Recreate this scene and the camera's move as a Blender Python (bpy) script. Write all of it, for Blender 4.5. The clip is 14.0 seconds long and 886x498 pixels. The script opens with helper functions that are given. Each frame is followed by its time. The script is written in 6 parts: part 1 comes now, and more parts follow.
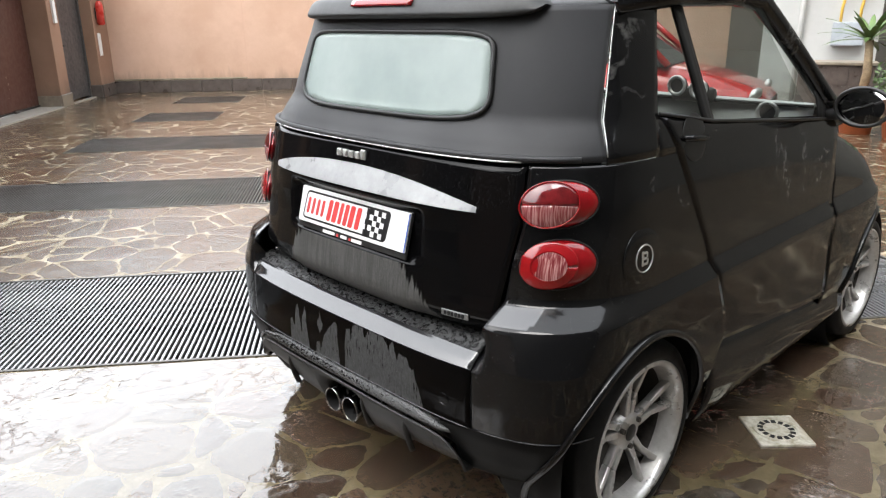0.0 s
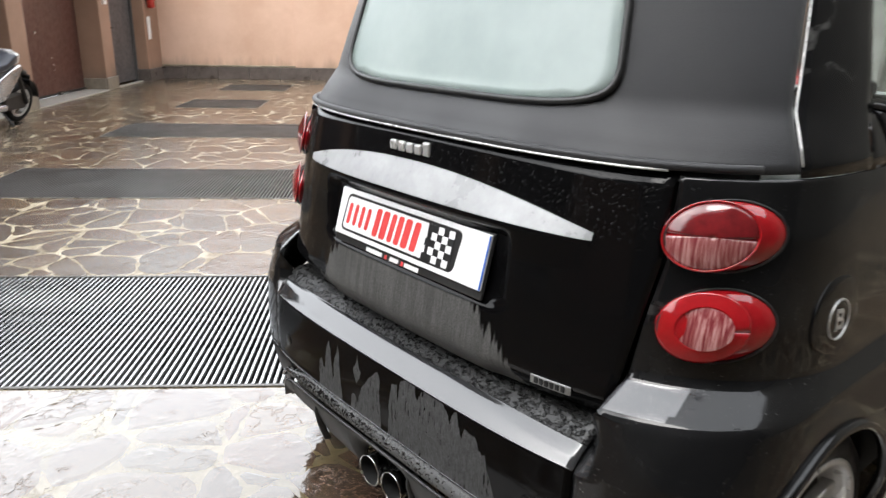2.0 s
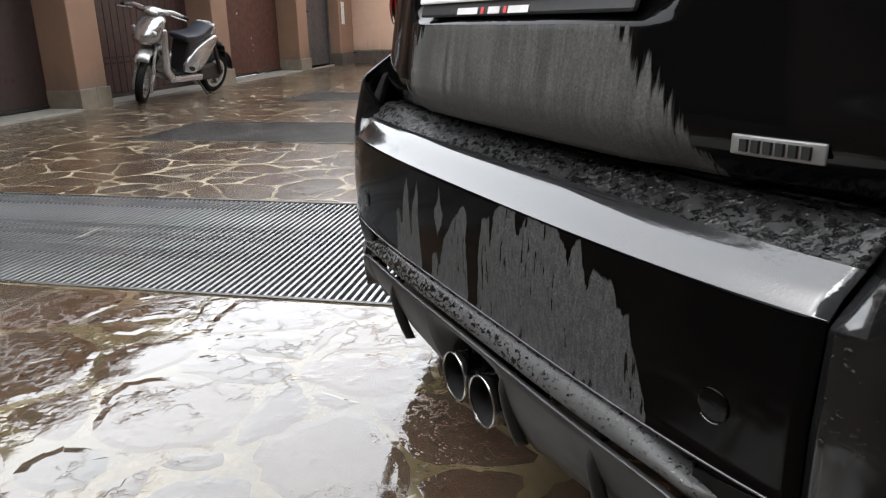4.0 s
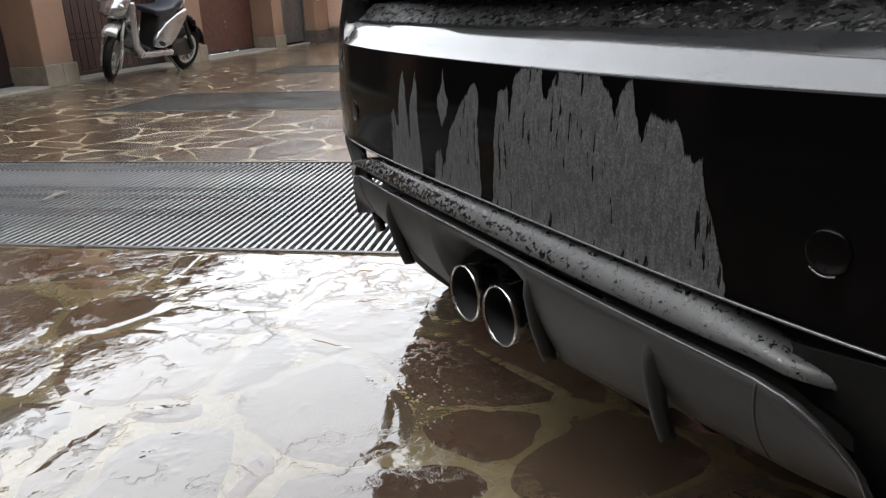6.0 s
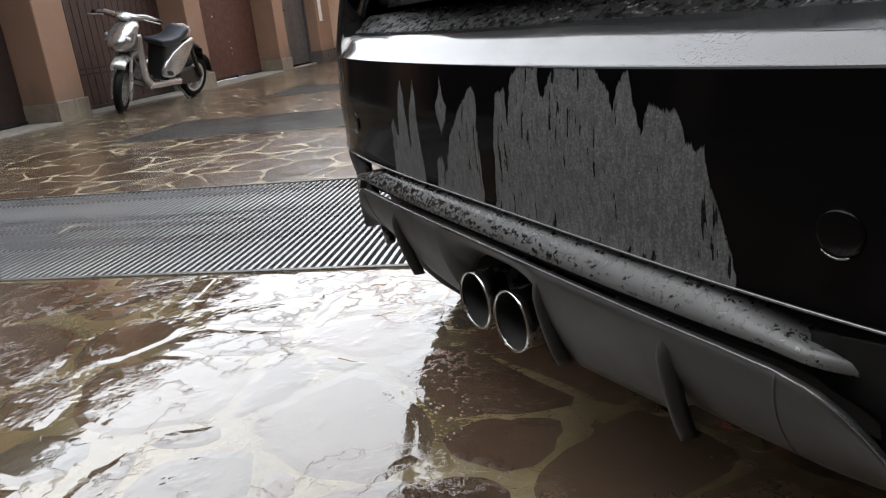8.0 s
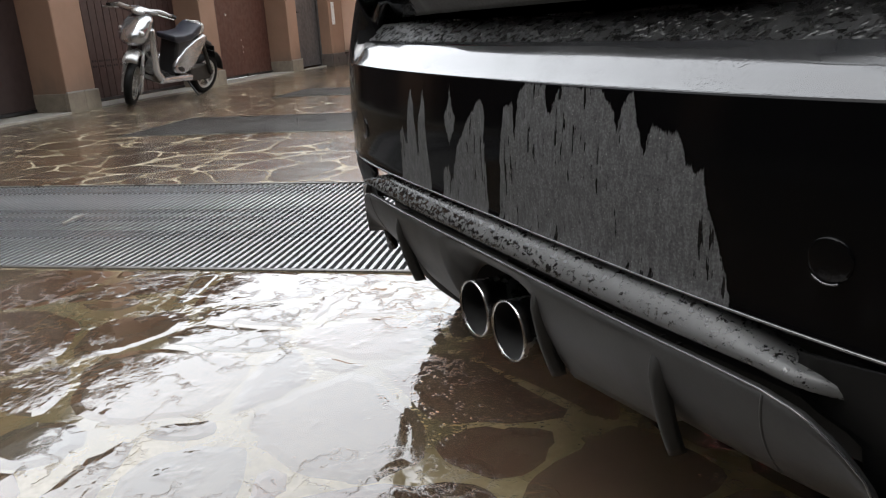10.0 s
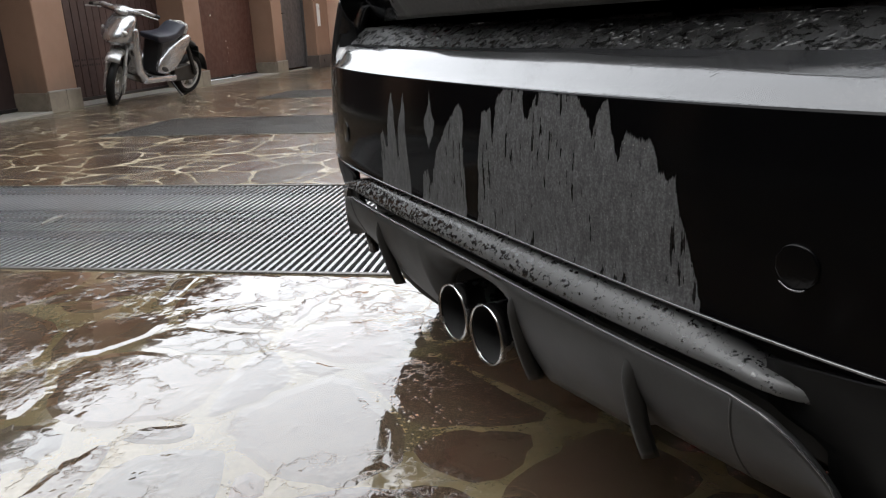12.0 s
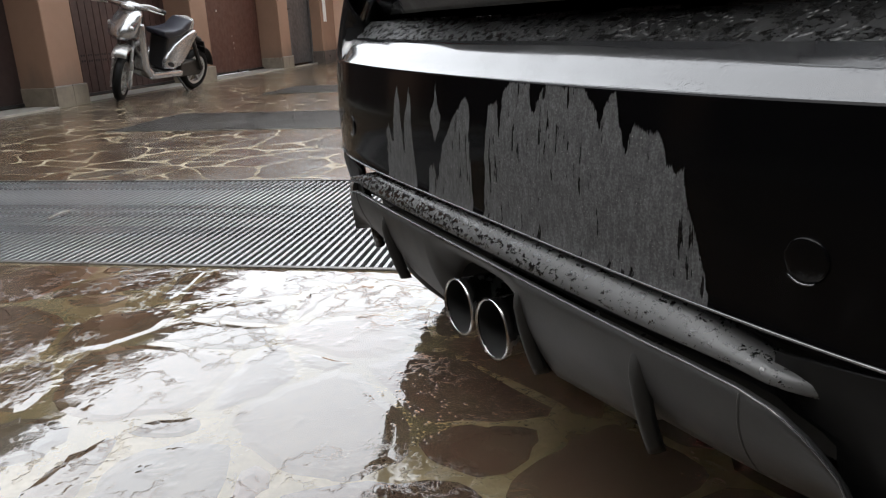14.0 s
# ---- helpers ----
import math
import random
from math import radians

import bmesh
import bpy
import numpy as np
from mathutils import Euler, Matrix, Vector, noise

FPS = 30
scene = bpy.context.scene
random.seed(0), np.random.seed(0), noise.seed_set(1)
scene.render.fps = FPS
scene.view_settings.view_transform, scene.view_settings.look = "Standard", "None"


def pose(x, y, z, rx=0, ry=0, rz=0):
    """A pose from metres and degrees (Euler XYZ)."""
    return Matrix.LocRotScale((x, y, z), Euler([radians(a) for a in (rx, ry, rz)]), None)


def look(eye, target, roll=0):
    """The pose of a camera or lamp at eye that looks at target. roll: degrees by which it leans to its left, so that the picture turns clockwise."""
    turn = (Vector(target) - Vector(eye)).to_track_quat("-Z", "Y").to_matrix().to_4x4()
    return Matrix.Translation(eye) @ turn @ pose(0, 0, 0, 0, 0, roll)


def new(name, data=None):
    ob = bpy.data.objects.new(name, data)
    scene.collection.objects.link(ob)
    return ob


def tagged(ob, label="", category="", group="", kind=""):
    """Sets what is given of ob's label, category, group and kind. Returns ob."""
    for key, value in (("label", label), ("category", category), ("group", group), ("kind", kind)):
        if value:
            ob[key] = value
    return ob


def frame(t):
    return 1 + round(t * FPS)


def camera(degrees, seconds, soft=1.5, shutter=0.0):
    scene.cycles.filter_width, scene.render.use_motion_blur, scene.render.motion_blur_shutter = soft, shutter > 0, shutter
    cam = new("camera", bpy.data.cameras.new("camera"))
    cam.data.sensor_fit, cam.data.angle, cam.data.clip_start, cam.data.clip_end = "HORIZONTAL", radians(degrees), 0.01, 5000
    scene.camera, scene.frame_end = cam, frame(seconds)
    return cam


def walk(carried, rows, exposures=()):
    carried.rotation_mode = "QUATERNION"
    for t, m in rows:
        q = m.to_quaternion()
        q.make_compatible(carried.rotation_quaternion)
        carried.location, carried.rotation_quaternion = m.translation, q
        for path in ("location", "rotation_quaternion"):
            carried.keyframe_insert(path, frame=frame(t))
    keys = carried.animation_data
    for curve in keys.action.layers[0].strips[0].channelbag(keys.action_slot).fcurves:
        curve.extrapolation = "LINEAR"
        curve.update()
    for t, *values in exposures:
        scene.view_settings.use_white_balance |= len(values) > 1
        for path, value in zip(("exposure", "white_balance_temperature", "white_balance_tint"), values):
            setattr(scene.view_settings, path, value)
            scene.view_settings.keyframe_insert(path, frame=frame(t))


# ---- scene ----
EXPO, SKY, STONE_IOR = 1.65, 0.13, 1.68
SCOOT_AT, SCOOT_TURN = (-8.03, -0.1, 0.0), -45
cam = camera(63.0, 14.0, soft=1.2, shutter=0.25)
PATH = [
    (0, (1.66, -1.246, 1.434), (0.285, 0.072, 0.823), -0.6),
    (0.3, (1.653, -1.209, 1.428), (0.259, 0.086, 0.812), -0.7),
    (0.5, (1.651, -1.185, 1.43), (0.241, 0.087, 0.802), -0.6),
    (0.8, (1.626, -1.134, 1.419), (0.177, 0.094, 0.792), 0.7),
    (1, (1.59, -1.095, 1.424), (0.124, 0.11, 0.792), 0.5),
    (1.2, (1.511, -1.064, 1.418), (0.03, 0.154, 0.848), -0.3),
    (1.3, (1.465, -1.06, 1.421), (-0.004, 0.176, 0.862), -0.5),
    (1.5, (1.372, -1.042, 1.402), (-0.054, 0.239, 0.833), -0.7),
    (1.7, (1.294, -1.008, 1.396), (-0.11, 0.284, 0.797), -1.3),
    (2, (1.185, -0.929, 1.329), (-0.263, 0.305, 0.712), 1.0),
    (2.2, (1.118, -0.852, 1.284), (-0.433, 0.247, 0.662), 2.1),
    (2.3, (1.081, -0.796, 1.263), (-0.55, 0.177, 0.635), 1.7),
    (2.5, (1.02, -0.71, 1.217), (-0.715, 0.041, 0.566), 1.4),
    (2.7, (0.974, -0.655, 1.154), (-0.769, 0.061, 0.485), 1.0),
    (3, (0.915, -0.592, 0.996), (-0.8, 0.19, 0.328), 0.1),
    (3.2, (0.883, -0.572, 0.904), (-0.841, 0.23, 0.283), -0.8),
    (5.3, (0.815, -0.504, 0.737), (-0.912, 0.315, 0.15), -1.3),
    (5.5, (0.775, -0.502, 0.703), (-0.94, 0.362, 0.145), -1.6),
    (6, (0.734, -0.517, 0.652), (-0.959, 0.33, 0.007), -2.2),
    (6.5, (0.729, -0.505, 0.64), (-0.967, 0.34, -0.001), -3.9),
    (7, (0.732, -0.497, 0.64), (-0.978, 0.335, 0.02), -5.3),
    (7.5, (0.729, -0.498, 0.641), (-0.992, 0.317, 0.028), -6.2),
    (10, (0.744, -0.509, 0.647), (-0.985, 0.304, 0.057), -3.2),
    (10.5, (0.746, -0.502, 0.647), (-0.963, 0.358, 0.063), -2.4),
    (11, (0.75, -0.502, 0.65), (-0.959, 0.36, 0.068), -2.6),
    (11.5, (0.75, -0.502, 0.649), (-0.962, 0.35, 0.063), -2.4),
    (12, (0.75, -0.503, 0.649), (-0.963, 0.349, 0.064), -2.5),
    (12.5, (0.75, -0.501, 0.649), (-0.962, 0.352, 0.065), -2.3),
    (13, (0.748, -0.501, 0.647), (-0.963, 0.354, 0.062), -2.4),
    (13.5, (0.748, -0.502, 0.647), (-0.964, 0.347, 0.057), -2.3),
    (14, (0.748, -0.503, 0.646), (-0.969, 0.334, 0.051), -2.5),
]
walk(cam, [(t, look(eye, target, roll)) for t, eye, target, roll in PATH], [(0, EXPO), (0.5, EXPO - 0.02), (1, EXPO - 0.15), (1.5, EXPO - 0.25), (2, EXPO - 0.02), (2.5, EXPO - 0.12), (3, EXPO - 0.28), (5.3, EXPO - 0.34), (7.5, EXPO - 0.38), (10, EXPO - 0.42), (14, EXPO - 0.43)])
# ---- sky and light ----
world = bpy.data.worlds.new("overcast_sky")
scene.world = world
world.use_nodes = True
wn, wl = world.node_tree.nodes, world.node_tree.links
wn.clear()
sky = wn.new("ShaderNodeTexSky")
sky.sky_type = "NISHITA"
sky.sun_disc = False
sky.sun_elevation, sky.sun_rotation = radians(48), radians(200)
sky.air_density, sky.dust_density, sky.ozone_density = 1.0, 4.0, 0.6
grey = wn.new("ShaderNodeHueSaturation")
grey.inputs["Saturation"].default_value = 0.18
even = wn.new("ShaderNodeMix")
even.data_type = "RGBA"
even.inputs[0].default_value = 0.6
even.inputs[7].default_value = (12.3, 12.8, 13.5, 1)
sky_bg = wn.new("ShaderNodeBackground")
sky_bg.inputs["Strength"].default_value = SKY
sky_out = wn.new("ShaderNodeOutputWorld")
wl.new(sky.outputs[0], grey.inputs["Color"])
wl.new(grey.outputs[0], even.inputs[6])
wl.new(even.outputs[2], sky_bg.inputs[0])
wl.new(sky_bg.outputs[0], sky_out.inputs[0])

sun_data = bpy.data.lights.new("sun", "SUN")
sun_data.energy, sun_data.angle, sun_data.color = 0.6, radians(25), (1.0, 0.97, 0.93)
sun = new("sun", sun_data)
sun.matrix_world = look((0, 0, 30), (-8, 14, 0))


# ---- materials ----
class Nodes:
    """A short way to write a node material."""

    def __init__(self, name):
        self.m = bpy.data.materials.new(name)
        self.m.use_nodes = True
        self.n, self.l = self.m.node_tree.nodes, self.m.node_tree.links
        self.bsdf = self.n["Principled BSDF"]
        self.co = self.n.new("ShaderNodeTexCoord").outputs["Object"]

    def put(self, socket, value):
        if isinstance(value, bpy.types.NodeSocket):
            self.l.new(value, socket)
        else:
            socket.default_value = value

    def set(self, **kw):
        for key, value in kw.items():
            self.put(self.bsdf.inputs[key.replace("_", " ")], value)
        return self

    def mapped(self, scale=(1, 1, 1), rot=(0, 0, 0)):
        node = self.n.new("ShaderNodeMapping")
        self.l.new(self.co, node.inputs[0])
        node.inputs["Scale"].default_value = scale
        node.inputs["Rotation"].default_value = rot
        return node.outputs[0]

    def noise(self, scale, detail=4.0, rough=0.6, co=None):
        node = self.n.new("ShaderNodeTexNoise")
        self.l.new(co or self.co, node.inputs["Vector"])
        node.inputs["Scale"].default_value, node.inputs["Detail"].default_value, node.inputs["Roughness"].default_value = scale, detail, rough
        return node.outputs["Fac"]

    def voronoi(self, scale, feature="F1", co=None, out="Distance"):
        node = self.n.new("ShaderNodeTexVoronoi")
        node.feature = feature
        self.l.new(co or self.co, node.inputs["Vector"])
        node.inputs["Scale"].default_value = scale
        return node.outputs[out]

    def ramp(self, fac, *stops):
        node = self.n.new("ShaderNodeValToRGB")
        self.l.new(fac, node.inputs[0])
        while len(node.color_ramp.elements) < len(stops):
            node.color_ramp.elements.new(0.5)
        for e, (p, c) in zip(node.color_ramp.elements, stops):
            e.position, e.color = p, (*c, 1) if isinstance(c, tuple) else (c, c, c, 1)
        return node.outputs[0]

    def math(self, op, a, b=0.0, c=0.0):
        node = self.n.new("ShaderNodeMath")
        node.operation = op
        for s, v in zip(node.inputs, (a, b, c)):
            self.put(s, v)
        return node.outputs[0]

    def span(self, v, a, b, lo=0.0, hi=1.0):
        node = self.n.new("ShaderNodeMapRange")
        node.interpolation_type = "SMOOTHSTEP"
        for s, x in zip(node.inputs, (v, a, b, lo, hi)):
            self.put(s, x)
        return node.outputs[0]

    def mix(self, fac, a, b):
        node = self.n.new("ShaderNodeMix")
        node.data_type = "RGBA"
        for s, v in zip((node.inputs[0], node.inputs[6], node.inputs[7]), (fac, a, b)):
            self.put(s, (*v, 1) if isinstance(v, tuple) and len(v) == 3 else v)
        return node.outputs[2]

    def axes(self):
        node = self.n.new("ShaderNodeSeparateXYZ")
        self.l.new(self.co, node.inputs[0])
        return node.outputs

    def bump(self, height, strength=0.3, distance=0.002, to="Normal"):
        node = self.n.new("ShaderNodeBump")
        node.inputs["Strength"].default_value, node.inputs["Distance"].default_value = strength, distance
        self.l.new(height, node.inputs["Height"])
        self.l.new(node.outputs[0], self.bsdf.inputs[to])
        return self

    def rand(self, island=False):
        if island:
            return self.n.new("ShaderNodeNewGeometry").outputs["Random Per Island"]
        return self.n.new("ShaderNodeObjectInfo").outputs["Random"]


def surface(name, dark, light, rough=(0.4, 0.6), metal=0.0, scale=6.0, grain=80.0, bump=0.15, dist=0.002, **kw):
    """A plain material with variation at two scales."""
    k = Nodes(name)
    a, b = k.noise(scale), k.noise(grain, 3)
    both = k.math("ADD", k.math("MULTIPLY", a, 0.65), k.math("MULTIPLY", b, 0.35))
    k.set(Base_Color=k.ramp(both, (0.35, dark), (0.65, light)), Roughness=k.span(a, 0.3, 0.7, *rough), Metallic=metal)
    k.set(**kw)
    if bump:
        k.bump(b, bump, dist)
    return k.m


def paint_black(name, droplets=0.0):
    k = Nodes(name)
    film = k.span(k.noise(3.5, 6, 0.65), 0.45, 0.75)
    x, y, z = k.axes()
    # Pale swirls high on the panels are reflections painted into the colour.
    swirl_reflection = k.math("MULTIPLY", k.span(z, 0.78, 0.86), k.math("MULTIPLY", k.span(k.math("ABSOLUTE", k.math("SUBTRACT", k.noise(4.5, 3, 0.55), 0.5)), 0.03, 0.006), k.span(k.noise(2.1, 2), 0.44, 0.52)))
    specks = k.math("MULTIPLY", k.span(k.noise(190, 2), 0.68, 0.74), k.span(k.noise(5, 3), 0.45, 0.65))
    marks = k.math("MAXIMUM", k.math("MULTIPLY", swirl_reflection, k.span(k.noise(60, 3), 0.3, 0.7)), specks)
    paint = k.mix(film, (0.005, 0.005, 0.0054), (0.0135, 0.0136, 0.0138))
    k.set(Base_Color=k.mix(k.math("MULTIPLY", marks, 0.8), paint, (0.11, 0.108, 0.104)), Roughness=k.span(k.noise(9, 5), 0.3, 0.75, 0.05, 0.16), IOR=1.43)
    if droplets:
        d = k.voronoi(170, "SMOOTH_F1")
        some = k.span(k.noise(26, 2), 0.55, 0.68)
        k.bump(k.math("MULTIPLY", k.span(d, 0.45, 0.1), some), droplets, 0.0015)
    return k.m


def paint_bumper():
    """Black paint with a dried film of dirt below the ledge, run through by drips."""
    k = Nodes("dirty_black_bumper_paint")
    x, y, z = k.axes()
    wave = k.noise(1.0, 3, 0.65, k.mapped((14, 14, 60)))
    fine = k.noise(1.0, 4, 0.7, k.mapped((260, 60, 26)))
    xw = k.math("ADD", x, k.math("MULTIPLY", k.math("SUBTRACT", wave, 0.5), 0.008))

    def profile(x0, x1, *stops):
        """The height of the film's ragged upper edge between two widths."""
        t = k.math("DIVIDE", k.math("SUBTRACT", xw, x0), x1 - x0)
        return k.ramp(t, *[((a - x0) / (x1 - x0), (h - 0.405) / 0.19) for a, h in stops])

    left = profile(-0.29, 0.064, (-0.288, 0.405), (-0.277, 0.41), (-0.27, 0.497), (-0.258, 0.508), (-0.248, 0.484), (-0.241, 0.49), (-0.234, 0.545), (-0.224, 0.568), (-0.216, 0.54), (-0.208, 0.5), (-0.203, 0.47), (-0.199, 0.52), (-0.182, 0.566), (-0.175, 0.53), (-0.169, 0.45), (-0.164, 0.405), (-0.13, 0.405), (-0.125, 0.463), (-0.109, 0.47), (-0.101, 0.447), (-0.077, 0.5), (-0.046, 0.54), (-0.017, 0.565), (-0.008, 0.552), (-0.0035, 0.405), (0.02, 0.405), (0.03, 0.5), (0.036, 0.557), (0.054, 0.563), (0.059, 0.53), (0.063, 0.52))
    right = profile(0.06, 0.38, (0.061, 0.52), (0.066, 0.572), (0.08, 0.585), (0.117, 0.586), (0.121, 0.557), (0.127, 0.556), (0.137, 0.574), (0.145, 0.585), (0.205, 0.587), (0.226, 0.566), (0.231, 0.548), (0.236, 0.572), (0.25, 0.586), (0.258, 0.556), (0.268, 0.533), (0.275, 0.561), (0.298, 0.555), (0.308, 0.556), (0.316, 0.533), (0.328, 0.526), (0.334, 0.533), (0.34, 0.51), (0.35, 0.484), (0.359, 0.455), (0.364, 0.438), (0.37, 0.405))
    top = k.math("ADD", k.math("MULTIPLY", left, k.math("LESS_THAN", xw, 0.0622)), k.math("MULTIPLY", right, k.math("GREATER_THAN", xw, 0.0622)))
    high = k.math("ADD", k.math("MULTIPLY_ADD", top, 0.19, 0.405), k.math("MULTIPLY", k.math("SUBTRACT", fine, 0.5), 0.024))
    body = k.math("MULTIPLY", k.span(k.math("SUBTRACT", high, z), 0.0, 0.003), k.span(top, 0.03, 0.08))
    # one patch stands alone above the rest
    drop = k.math("ADD", k.math("DIVIDE", k.math("ABSOLUTE", k.math("ADD", xw, 0.099)), k.span(z, 0.57, 0.512, 0.004, 0.021)), k.math("MULTIPLY", k.math("ABSOLUTE", k.math("SUBTRACT", z, 0.536)), 27.0))
    body = k.math("MAXIMUM", body, k.span(k.math("ADD", drop, k.math("MULTIPLY", fine, 0.5)), 1.3, 1.2))
    body = k.math("MULTIPLY", body, k.math("MULTIPLY", k.span(z, 0.418, 0.424), k.span(z, 0.586, 0.582)))
    streak = k.span(k.noise(1.0, 3, 0.6, k.mapped((170, 60, 24))), 0.62, 0.66, 1.0, 0.08)
    dirt = k.math("MULTIPLY", body, streak)
    grain = k.math("ADD", k.math("MULTIPLY", k.noise(420, 2), 0.5), k.math("MULTIPLY", k.noise(1.0, 3, 0.7, k.mapped((190, 190, 55))), 0.5))
    film = k.ramp(grain, (0.36, (0.025, 0.0253, 0.0256)), (0.5, (0.047, 0.0475, 0.048)), (0.62, (0.08, 0.081, 0.082)))
    k.set(Base_Color=k.mix(dirt, (0.0016, 0.0016, 0.0018), k.mix(k.span(k.noise(520, 1), 0.72, 0.78), film, (0.19, 0.185, 0.175))))
    k.set(Roughness=k.math("MULTIPLY_ADD", dirt, 0.55, 0.1), IOR=k.math("MULTIPLY_ADD", dirt, 0.08, 1.2))
    k.bump(k.math("MULTIPLY", dirt, 0.3), 0.35, 0.001)
    return k.m


def paint_lid():
    """Black paint, beaded with rain near its top, with a dry dirty patch under the plate."""
    k = Nodes("tailgate_black_paint")
    x, y, z = k.axes()
    runs = k.noise(1.0, 3, 0.7, k.mapped((70, 30, 6)))
    side = k.math("ADD", k.math("ABSOLUTE", k.math("SUBTRACT", x, 0.0)), k.math("MULTIPLY", k.math("SUBTRACT", z, 0.74), 0.9))
    side = k.math("ADD", side, k.math("MULTIPLY", k.math("SUBTRACT", runs, 0.5), 0.13))
    dirt = k.math("MULTIPLY", k.span(side, 0.305, 0.285), k.span(z, 0.803, 0.797))
    dirt = k.math("MULTIPLY", dirt, k.span(runs, 0.3, 0.66, 1.0, 0.55))
    grain = k.noise(300, 2)
    k.set(Base_Color=k.mix(dirt, (0.003, 0.003, 0.0033), k.ramp(grain, (0.3, (0.065, 0.0645, 0.062)), (0.7, (0.115, 0.1135, 0.11)))))
    beads = k.span(k.voronoi(150), 0.3, 0.12)
    wet = k.math("MULTIPLY", k.math("MULTIPLY", beads, k.span(k.noise(80, 2), 0.38, 0.52)), k.span(z, 0.93, 1.03))
    k.set(Roughness=k.math("MULTIPLY_ADD", dirt, 0.5, 0.1), IOR=1.27)
    k.bump(wet, 0.45, 0.0015)
    return k.m


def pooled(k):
    """0 within about two metres of the car's tail, where rain pools, 1 beyond; sets gloss and colour."""
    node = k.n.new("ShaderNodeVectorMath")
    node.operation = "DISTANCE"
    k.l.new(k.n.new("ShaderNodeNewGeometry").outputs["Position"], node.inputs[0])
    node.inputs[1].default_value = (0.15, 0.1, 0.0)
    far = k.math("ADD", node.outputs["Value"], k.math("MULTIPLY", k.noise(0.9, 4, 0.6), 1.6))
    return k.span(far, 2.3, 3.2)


def relief(k, dry):
    """The face of the water in millimetres: still over the pool but for crumpled patches
    where cleft stone breaks it, livelier where it is only a film."""
    swell = k.math("MULTIPLY", k.noise(5.0, 2, 0.5), k.math("MULTIPLY_ADD", dry, 4.5, 1.6))
    shoal = k.math("MULTIPLY", k.span(k.noise(3.4, 4, 0.65), 0.49, 0.63), k.span(k.noise(11.0, 3, 0.6), 0.4, 0.62))
    crumple = k.math("MULTIPLY", k.noise(34, 4, 0.62), k.math("MULTIPLY_ADD", shoal, 2.4, k.math("MULTIPLY_ADD", dry, 4.2, 0.1)))
    vein = k.math("MULTIPLY", k.span(k.math("ABSOLUTE", k.math("SUBTRACT", k.noise(9.0, 6, 0.62), 0.5)), 0.022, 0.0), k.span(k.noise(2.7, 3, 0.6), 0.44, 0.6))
    fine = k.math("ADD", k.math("MULTIPLY", k.noise(120, 2, 0.6), k.math("MULTIPLY_ADD", shoal, 0.3, 0.02)), k.math("MULTIPLY", vein, 0.55))
    near = k.n.new("ShaderNodeVectorMath")
    near.operation = "DISTANCE"
    k.l.new(k.co, near.inputs[0])
    near.inputs[1].default_value = (-0.3, 0.0, 0.0)
    drip = k.math("MULTIPLY", k.span(k.math("ADD", near.outputs["Value"], k.math("MULTIPLY", k.noise(14, 3), 0.36)), 0.36, 0.22), k.math("MULTIPLY", k.span(k.voronoi(95), 0.4, 0.1), k.span(k.noise(40, 2), 0.46, 0.6, 0.0, 1.3)))
    return k.math("ADD", k.math("ADD", swell, crumple), k.math("ADD", fine, drip))


def wet_stone(island):
    """Wet porphyry: brown, rust and grey-green slabs under a thin film of water."""
    k = Nodes("wet_porphyry_" + ("far" if island else "near"))
    r = k.rand(island)
    geo = k.n.new("ShaderNodeNewGeometry").outputs["Position"]
    k.co = geo
    # Slabs near the tail use these tones, slightly lighter than the next set.
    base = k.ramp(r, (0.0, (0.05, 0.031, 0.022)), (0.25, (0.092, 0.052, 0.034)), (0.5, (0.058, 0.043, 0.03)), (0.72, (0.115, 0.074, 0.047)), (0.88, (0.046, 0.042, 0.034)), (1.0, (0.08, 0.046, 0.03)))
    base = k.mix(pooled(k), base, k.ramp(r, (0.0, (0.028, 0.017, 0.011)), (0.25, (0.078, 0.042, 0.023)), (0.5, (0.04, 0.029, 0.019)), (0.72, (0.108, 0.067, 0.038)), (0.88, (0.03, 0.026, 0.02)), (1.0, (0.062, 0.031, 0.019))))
    mott = k.noise(9, 7, 0.75)
    colour = k.mix(k.span(mott, 0.35, 0.68), base, k.mix(0.55, base, (0.11, 0.085, 0.055)))
    colour = k.mix(k.span(k.noise(38, 5, 0.75), 0.5, 0.66), colour, k.mix(0.6, colour, (0.012, 0.009, 0.008)))
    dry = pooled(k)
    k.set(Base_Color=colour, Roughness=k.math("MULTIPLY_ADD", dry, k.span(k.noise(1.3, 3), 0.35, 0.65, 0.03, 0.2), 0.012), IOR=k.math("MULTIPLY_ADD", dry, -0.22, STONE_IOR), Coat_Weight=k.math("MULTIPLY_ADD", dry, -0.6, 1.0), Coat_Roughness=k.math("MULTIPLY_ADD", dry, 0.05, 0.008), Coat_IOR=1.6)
    rough = relief(k, dry)
    k.bump(rough, 1.0, 0.001)
    k.bump(rough, 1.0, 0.001, "Coat Normal")
    return k.m


